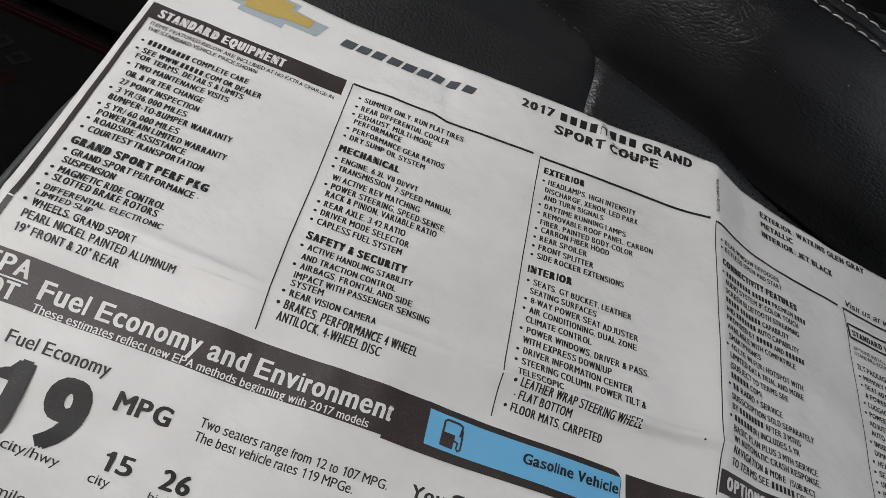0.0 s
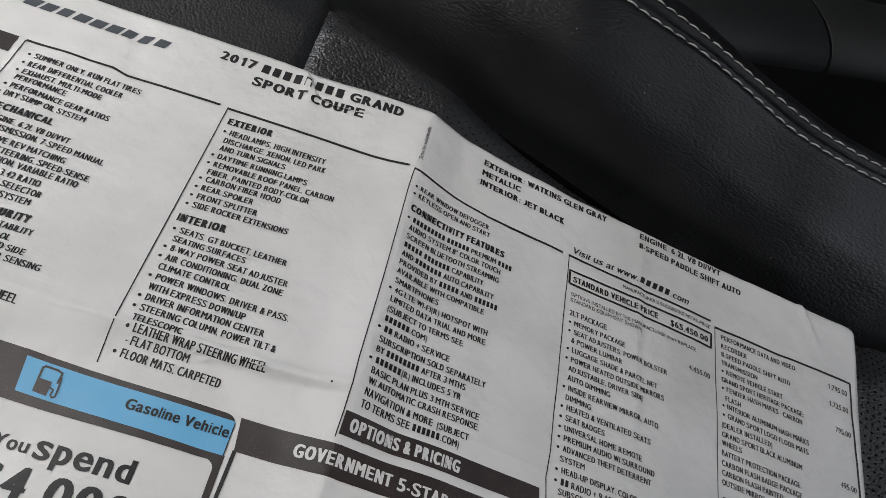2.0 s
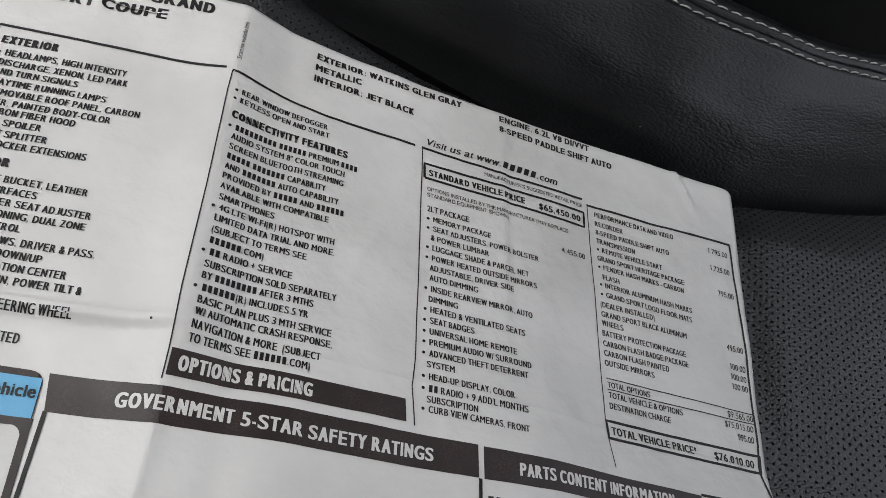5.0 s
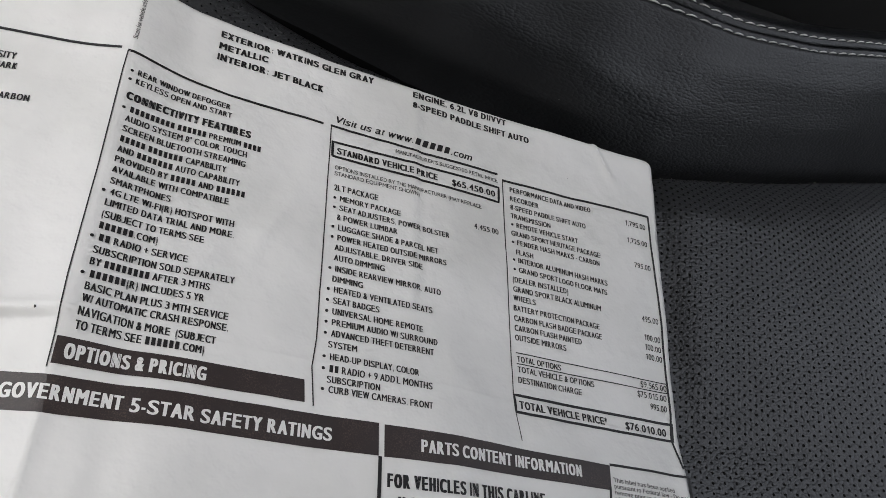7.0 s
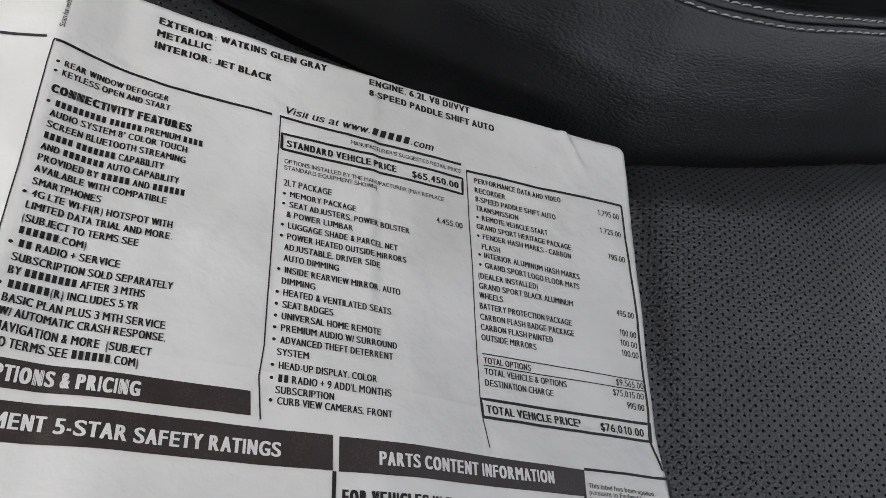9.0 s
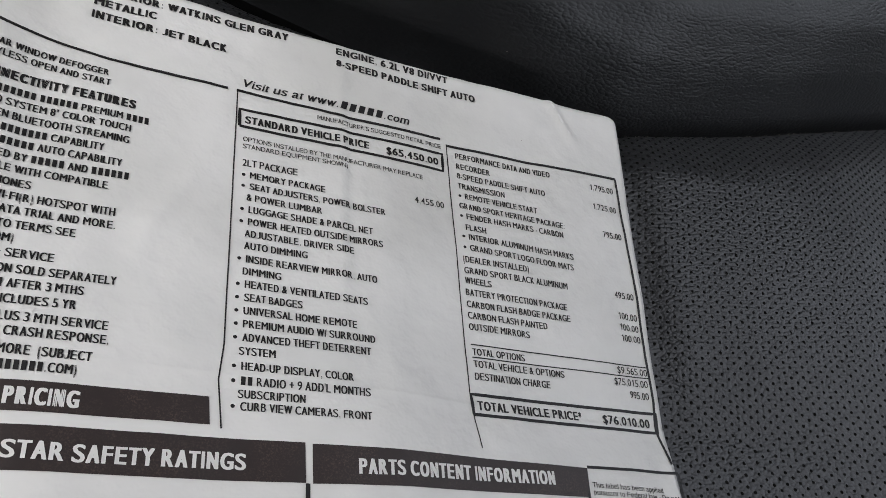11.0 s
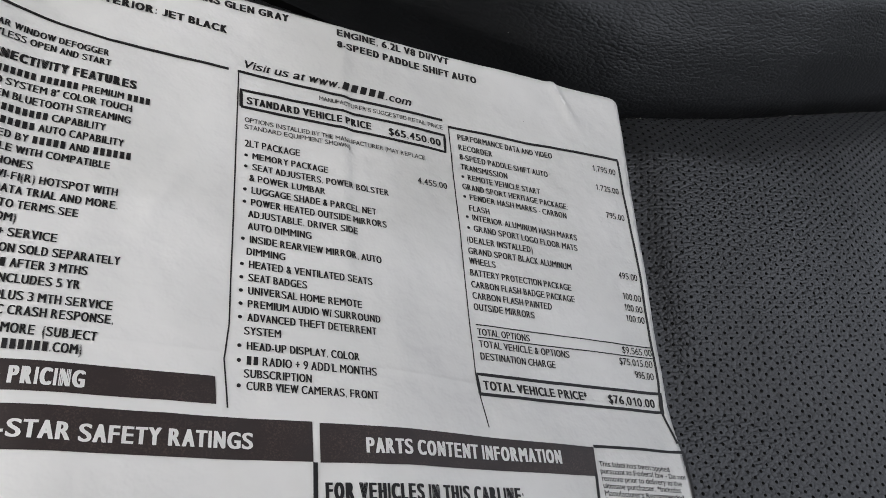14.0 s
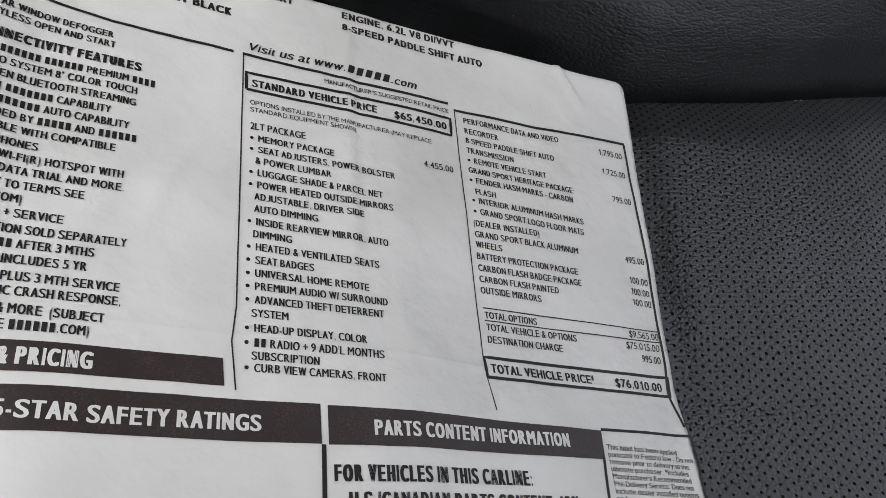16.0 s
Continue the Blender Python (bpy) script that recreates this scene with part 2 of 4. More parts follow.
# ---- seat ----
seat = new("car_seat")
tagged(seat, "black leather car seat cushion with perforated insert and raised bolster", "car seat")
X0, X1, Y0 = -0.0735, 0.57, -0.30


def sheet_between(name, x0, x1, y_low, y_high, height, step, mat, parent, label=""):
    """A curved sheet over x0..x1 between two limits in y that may depend on x."""
    nx = max(2, round((x1 - x0) / step) + 1)
    span = max(y_high(x0 + (x1 - x0) * i / (nx - 1)) - y_low(x0 + (x1 - x0) * i / (nx - 1)) for i in range(nx))
    ny = max(2, round(span / step) + 1)
    verts = []
    for i in range(nx):
        x = x0 + (x1 - x0) * i / (nx - 1)
        a, b = y_low(x), y_high(x)
        for j in range(ny):
            y = a + (b - a) * j / (ny - 1)
            verts.append((x, y, height(x, y)))
    return mesh_object(name, verts, grid_faces(nx, ny), mat, parent, label)


# smooth front panel, its rounded lip running down to the floor
front = sheet_between("front_panel", X0, 0.086, lambda x: Y0, lambda x: seam_y(x) + 0.002, seat_height, 0.003, SMOOTH, seat, "smooth black leather front panel")


def front_shift(x, y):
    """The cushion's front edge runs a little slantwise."""
    return 0.118 * (y + 0.035) * clamp((-0.03 - x) / 0.045)


for v in front.data.vertices:
    v.co.x += front_shift(v.co.x, v.co.y)
lip_rows = [(X0 - 0.0003, -0.03), (X0 - 0.001, -0.06), (X0 + 0.004, -0.12), (X0 + 0.012, -0.2), (X0 + 0.02, -0.262)]
verts = [(x + front_shift(X0, y), y, seat_height(X0, y) + dz) for x, dz in [(X0, 0.0)] + lip_rows for y in np.linspace(Y0, 0.133, 60)]
mesh_object("front_skirt", verts, grid_faces(len(lip_rows) + 1, 60), SMOOTH, seat)
rim = [(X0 + 0.0018 + front_shift(X0, y), y, seat_height(X0 + 0.002, y) + 0.0004) for y in np.linspace(Y0, 0.12, 80)]
verts = [(x + 0.0017 * math.cos(a), y, z + 0.0017 * math.sin(a)) for x, y, z in rim for a in np.linspace(0, 2 * math.pi, 9)]
mesh_object("piping", verts, grid_faces(len(rim), 9), PIPING, seat, "grey leather piping")

# perforated insert: each cell of a slanting, staggered lattice has a sunk round hole
ANCHOR, ALONG, ACROSS = Vector((0.3879, -0.0456)), Vector((0.00252, 0.000116)), Vector((0.000275, 0.001906))
HOLE, MARGIN = 0.00060, 0.0055


def perforated(x0, x1, y0, y1, inside):
    verts, faces, plain, dark = [], [], {}, []

    def place(i, j):
        return ANCHOR + ALONG * (i - 1) + ACROSS * (j - 0.5)

    def corner(i, j):
        key = (i, j)
        if key not in plain:
            x, y = place(i, j)
            plain[key] = len(verts)
            verts.append((x, y, seat_height(x, y)))
        return plain[key]

    for j in range(int((y0 - ANCHOR.y) / ACROSS.y) - 10, int((y1 - ANCHOR.y) / ACROSS.y) + 20):
        first = int((x0 - ANCHOR.x - j * ACROSS.x) / ALONG.x) - 3
        for i in range(first + (first + j) % 2, first + int((x1 - x0) / ALONG.x) + 6, 2):
            cx, cy = place(i + 1, j + 0.5)
            if not (x0 < cx < x1 and y0 < cy) or not inside(cx, cy):
                continue
            ring = [corner(i, j), corner(i + 1, j), corner(i + 2, j), corner(i + 2, j + 1), corner(i + 1, j + 1), corner(i, j + 1)]
            if cx < 0.30 and cy < 0.01 or cy < -0.2:
                faces.append(tuple(ring))
                continue
            r = HOLE * (0.92 + 0.2 * random.random()) * (0.5 + 0.5 * clamp((cx - 0.12) / 0.16))
            start = len(verts)
            for depth, size in ((0.0, 1.0), (0.00003, 0.99), (0.0035, 0.93)):
                for k in range(6):
                    a = math.radians(-150 + 60 * k)
                    x, y = cx + size * r * math.cos(a), cy + size * r * math.sin(a)
                    verts.append((x, y, seat_height(x, y) - depth))
            for k in range(6):
                n = (k + 1) % 6
                faces.append((ring[k], ring[n], start + n, start + k))
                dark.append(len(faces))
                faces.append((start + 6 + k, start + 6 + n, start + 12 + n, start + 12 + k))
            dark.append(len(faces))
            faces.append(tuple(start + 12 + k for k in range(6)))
    return verts, faces, dark


verts, faces, dark = perforated(0.0885, X1, Y0, 0.09, lambda x, y: y < seam_y(x) - MARGIN)
insert = mesh_object("perforated_insert", verts, faces, INSERT, seat, "perforated black leather insert")
insert.data.materials.append(FOAM_AND_SHADE)
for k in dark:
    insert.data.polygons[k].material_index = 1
sheet_between("insert_border", 0.0865, X1, lambda x: seam_y(x) - MARGIN - 0.004, lambda x: seam_y(x) + 0.002, lambda x, y: seat_height(x, y) - 0.0004, 0.0025, INSERT, seat)
sheet_between("insert_edge", 0.0862, 0.0935, lambda x: Y0, lambda x: seam_y(x) - 0.002, lambda x, y: seat_height(x, y) - 0.0004, 0.002, INSERT, seat)

# bolster: cross-sections between the seam and the stitched crest, then over the crest and down the outer side
CREST = ((-0.14, 0.215, 0.372), (0.0, 0.172, 0.368), (0.10, 0.121, 0.362), (0.153, 0.0995, 0.360), (0.169, 0.095, 0.360), (0.187, 0.0915, 0.360), (0.2075, 0.0885, 0.357), (0.230, 0.0875, 0.354),
         (0.262, 0.082, 0.348), (0.283, 0.0765, 0.3455), (0.304, 0.0715, 0.345), (0.341, 0.0695, 0.345), (0.36, 0.0680, 0.3442), (0.399, 0.0733, 0.344), (0.453, 0.0872, 0.344), (0.57, 0.128, 0.347))
CREST_Y, CREST_Z = tuple((x, y) for x, y, _ in CREST), tuple((x, z) for x, _, z in CREST)
RISE = ((0.0, 0.0), (0.05, 0.14), (0.14, 0.36), (0.36, 0.64), (0.7, 0.85), (1.0, 1.0))
GENTLE = ((0.0, 0.0), (0.03, 0.10), (0.10, 0.22), (0.36, 0.52), (0.7, 0.82), (1.0, 1.0))
STEEP = ((0.0, 0.0), (0.04, 0.26), (0.12, 0.50), (0.3, 0.74), (0.6, 0.91), (1.0, 1.0))
OUTER = ((0.0, 0.0), (0.0011, -0.0007), (0.0022, 0.0006), (0.0034, 0.0013), (0.0044, 0.0004), (0.0053, -0.0022), (0.0061, -0.0030), (0.0069, -0.0006), (0.0080, 0.0022), (0.0092, 0.0016), (0.0104, 0.0024),
         (0.017, 0.0020), (0.025, -0.0010), (0.034, -0.0065), (0.042, -0.016), (0.047, -0.05), (0.047, -0.26))


SPREAD = ((0.15, 1.36), (0.24, 1.26), (0.30, 0.98), (0.35, 0.76), (0.45, 0.74))


def seam_z(x):
    return 0.308 - 0.012 * clamp((x - 0.145) / 0.09)


def bolster_place(x, d):
    """A place on the bolster: d from 0 at the seam to 1 at the crest, beyond that metres past the crest."""
    y0, y1 = seam_y(x), eased(x, CREST_Y, 0.014)
    z0, z1 = seam_z(x) - 0.010 - 0.007 * clamp((x - 0.26) / 0.08), eased(x, CREST_Z, 0.014)
    # steeper towards the front of the seat
    front_share = clamp((0.26 - x) / 0.12)
    rear_share = clamp((x - 0.30) / 0.07)
    mid_share = 1 - front_share - rear_share
    climb = (z1 - z0) * (front_share * eased(min(d, 1), STEEP, 0.05) + mid_share * eased(min(d, 1), RISE, 0.08) + rear_share * eased(min(d, 1), GENTLE, 0.05))
    if d <= 1:
        y, z = y0 + (y1 - y0) * d, z0 + climb
    else:
        y, z = y1 + (d - 1) * eased(x, SPREAD, 0.01), z0 + climb + table(d - 1, OUTER)
    return x, y, z + 0.0012 * noise.noise((x * 30, y * 40, 5))


xs = np.linspace(X0 - 0.03, X1, 240)
ds = [(k / 30) ** 1.5 for k in range(31)] + [1 + o for o, _ in OUTER[1:]]
verts = [bolster_place(float(x), d) for x in xs for d in ds]
bolster = mesh_object("bolster", verts, grid_faces(len(xs), len(ds)), LEATHER, seat, "smooth grained black leather side bolster")

# contrast stitches in two rows along the bolster's crest
bm = bmesh.new()
bmesh.ops.create_uvsphere(bm, u_segments=8, v_segments=6, radius=1)
stitch_mesh = bpy.data.meshes.new("stitch")
for v in bm.verts:
    bend = 0.25 * (1 - v.co.x ** 2)
    v.co = Vector((v.co.x * 0.0029, v.co.y * 0.00040 + bend * 0.0015, v.co.z * 0.00042 + bend * 0.0016))
bm.to_mesh(stitch_mesh)
bm.free()
stitch_mesh.materials.append(THREAD)
stitch_mesh.polygons.foreach_set("use_smooth", [True] * len(stitch_mesh.polygons))


def stitch_row(offset, pitch):
    line = [Vector(bolster_place(float(x), 1 + offset)) for x in np.linspace(X0 - 0.03, X1, 900)]
    run, last = 0.0, line[0]
    for a, b in zip(line, line[1:]):
        run += (b - a).length
        if run >= pitch:
            run -= pitch
            ob = new("stitch", stitch_mesh)
            ob.parent = bolster
            along = (b - a).normalized()
            up = Vector((0, -0.45, 0.9))
            side = up.cross(along).normalized()
            up = along.cross(side)
            turn = Matrix((along, side, up)).transposed().to_4x4()
            tilt = pose(0, 0, 0, 0, 4 * (random.random() - 0.5), 1 + 5 * random.random())
            ob.matrix_basis = Matrix.Translation(b + up * 0.0004) @ turn @ tilt


stitch_row(0.0011, 0.0062)
stitch_row(0.0092, 0.0062)

# fine dark stitches along the edge of the insert, beside the front panel
dark_stitch_mesh = stitch_mesh.copy()
dark_stitch_mesh.materials.clear()
dark_stitch_mesh.materials.append(DARK_THREAD)
for k in range(14):
    y = seam_y(0.09) - 0.007 - 0.0042 * k
    if y < 0.034:
        break
    ob = new("stitch", dark_stitch_mesh)
    ob.parent = insert
    ob.matrix_basis = pose(0.0890, y, seat_height(0.0890, y) - 0.0001, 0, 0, 90 + 6 * math.sin(k * 2.3)) @ Matrix.Diagonal((0.5, 0.6, 0.5, 1))


def dust_specks():
    """Crumbs and lint caught along the seams and the piping, too small to count."""
    places = []
    for k in range(90):
        x = random.uniform(0.35, 0.54)
        y = seam_y(x) - random.uniform(0.0002, 0.0012)
        places.append((x, y, seat_height(x, y) + 0.0003))
    for k in range(60):
        x = random.uniform(-0.02, 0.08)
        y = seam_y(x) - random.uniform(0.0, 0.001)
        places.append((x, y, seat_height(x, y) + 0.0006))
    for k in range(45):
        y = random.uniform(-0.085, 0.02)
        x = X0 + 0.004 + random.uniform(0, 0.003)
        places.append((x + front_shift(X0, y), y, seat_height(x, y) + 0.0002))
    for k in range(26):
        y = random.uniform(0.03, 0.08)
        places.append((0.0868 + random.uniform(-0.0006, 0.0006), y, seat_height(0.0868, y) + 0.0003))
    for k in range(9):
        places.append(bolster_place(random.uniform(0.1, 0.5), random.uniform(0.15, 0.85)))
    verts, faces = [], []
    for x, y, z in places:
        r, n = 0.00012 + 0.00022 * random.random() ** 2, len(verts)
        verts += [(x + r, y, z), (x - r * 0.8, y + r * 0.6, z), (x - r * 0.5, y - r * 0.8, z), (x, y, z + r), (x, y, z - r)]
        faces += [(n + a, n + b, n + c) for a, b, c in ((0, 1, 3), (1, 2, 3), (2, 0, 3), (1, 0, 4), (2, 1, 4), (0, 2, 4))]
    tagged(mesh_object("dust", verts, faces, DUST), "pale dust and lint caught in the seat seams", "dust", kind="stuff")


dust_specks()


# ---- cabin round the seat ----
floor = block("floor", (-1.0, -0.6, -0.03), (1.0, 0.9, 0.0), CARPET, bevel=0)
tagged(floor, "black carpeted car floor", "floor", kind="structure")
floor_mat = new("floor_mat")
tagged(floor_mat, "black pile floor mat with grey and red embroidered marks", "floor mat")
mat_body = block("mat_body", (-0.6, -0.28, 0.001), (-0.115, 0.245, 0.012), MAT, floor_mat, 0.004)
for lo, hi in (((-0.607, -0.286, 0.001), (-0.6005, 0.251, 0.0135)), ((-0.6005, 0.2455, 0.001), (-0.115, 0.252, 0.0135)), ((-0.6005, -0.286, 0.001), (-0.115, -0.2805, 0.0135))):
    block("binding", lo, hi, RED, floor_mat, 0.002)


def embroidered_mark(cx, cy, w, h, mat, bar=0.0035):
    """A raised stitched letter form: an open slanted frame of thread."""
    for x0, y0, x1, y1 in ((0, 0, w, bar), (0, h - bar, w, h), (0, bar, bar, h - bar), (w - bar, bar, w, h - bar)):
        ob = block("embroidered_mark", (x0, y0, 0.0), (x1, y1, 0.0016), mat, mat_body, 0.0006)
        ob.matrix_basis = pose(cx, cy, 0.0120, 0, 0, -28)


for k in range(3):
    embroidered_mark(-0.228 - 0.016 * k, 0.200 + 0.008 * k, 0.011, 0.014, GREY_THREAD, 0.0028)
    embroidered_mark(-0.225 - 0.016 * k, 0.181 + 0.008 * k, 0.011, 0.011, RED, 0.0028)

console = new("centre_console")
tagged(console, "dark plastic centre console with a satin side band", "console")
block("console_body", (-0.9, 0.34, 0.0), (0.95, 0.56, 0.33), DARK_TRIM, console, 0.02)
block("console_foot", (-0.9, 0.262, 0.0), (0.95, 0.345, 0.2), DARK_TRIM, console, 0.02)


def side_band(a, b):
    """A length of half-round moulding from a to b along the console's slanting side."""
    start, along, verts = Vector((0.122, 0.150, 0.300)), Vector((0.905, 0.425, 0)), []
    across = Vector((-0.425, 0.905, 0))
    for s in (a, a + 0.0008, b - 0.0008, b):
        grow = 1.0 if a < s < b else 0.96
        for k in range(13):
            t = math.pi * (k / 12) * 1.05 - 0.1
            verts.append(start + along * s - across * (0.036 * grow * math.cos(t)) + Vector((0, 0, 0.017 * grow * math.sin(t))))
    mesh_object("side_band", verts, grid_faces(4, 13), TRIM, console, "satin plastic side band")


side_band(0.06, 0.2435)
side_band(0.246, 0.62)

# unseen walls added round the seat; their heights set which light they block
tagged(block("blocker_wall_far", (-1.0, 0.9, -0.03), (1.0, 0.93, 1.0), BLOCKER_CLOTH, bevel=0), "unseen dark wall added on the far side to block light", "wall", kind="structure")
tagged(block("blocker_wall_near", (-1.0, -0.63, -0.03), (0.76, -0.6, 1.2), BLOCKER_CLOTH, bevel=0), "unseen dark wall added on the near side to block light", "wall", kind="structure")
# added low wall: the gap above it lets in the bolster's highlight
tagged(block("blocker_wall_low", (0.76, -0.63, -0.03), (1.0, -0.6, 0.52), BLOCKER_CLOTH, bevel=0), "unseen low dark wall added on the near side, open above for light", "wall", kind="structure")
tagged(block("blocker_wall_rear", (0.97, -0.6, 0.0), (1.0, 0.9, 0.46), BLOCKER_CLOTH, bevel=0), "unseen low dark wall added at the rear to shape light", "wall", kind="structure")
tagged(block("blocker_wall_front", (-0.65, -0.6, 0.0), (-0.62, 0.9, 0.56), BLOCKER_CLOTH, bevel=0), "unseen dark wall added at the front to shade the floor", "wall", kind="structure")
# unseen panel added overhead to keep sky light off the leather
tagged(block("ceiling", (-0.11, -0.51, 0.96), (0.5, 0.93, 0.99), BLOCKER_CLOTH, bevel=0), "unseen dark panel added overhead to block sky light", "ceiling", kind="structure")
# unseen pieces added to block sky; the gap between them lights the insert
tagged(block("trim", (0.503, -0.36, 0.96), (0.97, -0.16, 0.99), BLOCKER_CLOTH, bevel=0), "unseen dark strip added overhead to block sky reflections", "trim", kind="structure")
tagged(block("blocker_roof_far", (0.503, 0.32, 0.96), (0.97, 0.93, 0.99), BLOCKER_CLOTH, bevel=0), "unseen dark panel added overhead at the far rear to block sky reflections", "trim", kind="structure")
tagged(block("blocker_rear_far", (0.97, 0.36, 0.463), (1.0, 0.897, 0.99), BLOCKER_CLOTH, bevel=0), "unseen dark panel added upright at the rear to block sky reflections", "trim", kind="structure")


# ---- the price sheet ----
sticker = new("window_sticker")
tagged(sticker, "creased white printed price sheet lying on the leather seat", "paper sheet")
PL, PR, PT, PB = -0.0725, 0.3474, 0.0305, -0.25


def edge_cut(x, y):
    """Rounded corners of the sheet: pulls a place on the border inwards."""
    r = 0.0032
    cx, cy = min(max(x, PL + r), PR - r), min(max(y, PB + r), PT - r)
    dx, dy = x - cx, y - cy
    d = math.hypot(dx, dy)
    if d > r and dx and dy:
        return cx + dx * r / d, cy + dy * r / d
    return x, y


def skew(x, y):
    """The sheet is cut a little out of square and lies drawn in towards its upper end."""
    return x - 0.0020 * clamp((x - 0.2) / 0.14) * clamp((y + 0.1) / 0.1), y - 0.0027 * clamp((x - 0.17) / 0.08) * clamp((y + 0.02) / 0.05) + 0.0011 * clamp((0.092 - x) / 0.012) * clamp(y / 0.03)


def paper_sheet():
    # a finer grid along the two sharp folds
    across = sorted([*np.linspace(PL, PR, 280), *np.linspace(0.1315, 0.1445, 32)])
    down = sorted([*np.linspace(PB, PT, 190), *np.linspace(-0.0995, -0.0805, 56)])
    nx, ny = len(across), len(down)
    verts = []
    for u in across:
        for v in down:
            x, y = skew(*edge_cut(float(u), float(v)))
            verts.append((x, y, paper_height(x, y)))
    faces = grid_faces(nx, ny)
    n = len(verts)
    verts += [(x, y, z - 0.00022) for x, y, z in verts]
    faces += [(d + n, c + n, b + n, a + n) for a, b, c, d in faces]
    rim = [i * ny for i in range(nx)] + [(nx - 1) * ny + j for j in range(1, ny)] + [i * ny + ny - 1 for i in range(nx - 2, -1, -1)] + [j for j in range(ny - 2, 0, -1)]
    faces += [(b, a, a + n, b + n) for a, b in zip(rim, rim[1:] + rim[:1])]
    sheet = mesh_object("sheet", verts, faces, PAPER, sticker, "white paper with folds and creases")
    for k in range(len(faces) - len(rim), len(faces)):
        sheet.data.polygons[k].use_smooth = False
    return sheet


paper_sheet()
LIFT = 0.0002


def on_paper(x, y, layer=1):
    return (x, y, paper_height(x, y) + LIFT * layer)


def patch(name, corners, mat, layer=1, label="", step=0.0016, round_by=0.0):
    """A printed four-cornered field; corners in mm, anticlockwise from the lower left."""
    a, b, c, d = [Vector((x / 1000, y / 1000)) for x, y in corners]
    nu = max(1, math.ceil(max((b - a).length, (c - d).length) / step)) + 1
    nv = max(1, math.ceil(max((d - a).length, (c - b).length) / step)) + 1
    verts = []
    for i in range(nu):
        for j in range(nv):
            s, t = i / (nu - 1), j / (nv - 1)
            p = (a * (1 - s) + b * s) * (1 - t) + (d * (1 - s) + c * s) * t
            if round_by:
                # the upper right corner drawn in to an arc
                r = round_by / 1000
                m = Vector((c.x - r, c.y - r))
                if p.x > m.x and p.y > m.y and (p - m).length > r:
                    p = m + (p - m).normalized() * r
            verts.append(on_paper(p.x, p.y, layer))
    return mesh_object(name, verts, grid_faces(nu, nv), mat, sticker, label)


def rule(points, width, mat=None, name="printed_rule", layer=1):
    """A printed line through points in mm."""
    pts, fine = [Vector((x / 1000, y / 1000)) for x, y in points], []
    for a, b in zip(pts, pts[1:]):
        n = max(1, math.ceil((b - a).length / 0.002))
        fine += [a + (b - a) * k / n for k in range(n)]
    fine.append(pts[-1])
    verts, w = [], width / 2000
    for k, p in enumerate(fine):
        d = (fine[min(k + 1, len(fine) - 1)] - fine[max(k - 1, 0)]).normalized()
        for s in (-1, 1):
            verts.append(on_paper(p.x - d.y * w * s, p.y + d.x * w * s, layer))
    return mesh_object(name, verts, grid_faces(len(fine), 2), mat or BLACK, sticker)


def outline(corners, width):
    return rule([*corners, corners[0]], width, name="printed_frame")


# ---- printed words ----
# advance of each character in the narrow grotesque of the sheet, in thousandths of its type size
ADVANCE = {ch: w for w, chars in ((191, "'"), (222, "ijl"), (278, " ,.:;/Ift"), (333, "()-r"), (355, '"'), (389, "*"), (500, "Jcksvxyz"), (556, "Labdeghnopqu$"), (584, "+0123456789"), (611, "FTZ"),
                                  (667, "ABEKPSVXY&"), (722, "CDHNRUw"), (778, "GOQ"), (833, "Mm"), (889, "%"), (944, "W")) for ch in chars}
BEARING = {ch: w for w, chars in ((8, "AVWXYvwxyT/"), (22, "JZ7zkftrL*"), (30, "COGQScoesag0235689&$"), (50, "BDEFHIKMNPRUbdhilmnpqu4"), (85, ".,:;"), (140, "1")) for ch in chars}
POINTED = "AKMNVWXYZ1247kvwxyz&$%"
TYPE_CAP, FONT_CAP, FONT_X, FONT_STEM, FONT_BEAM = 0.718, 0.682, 0.449, 0.098, 0.090
GLYPHS = {}


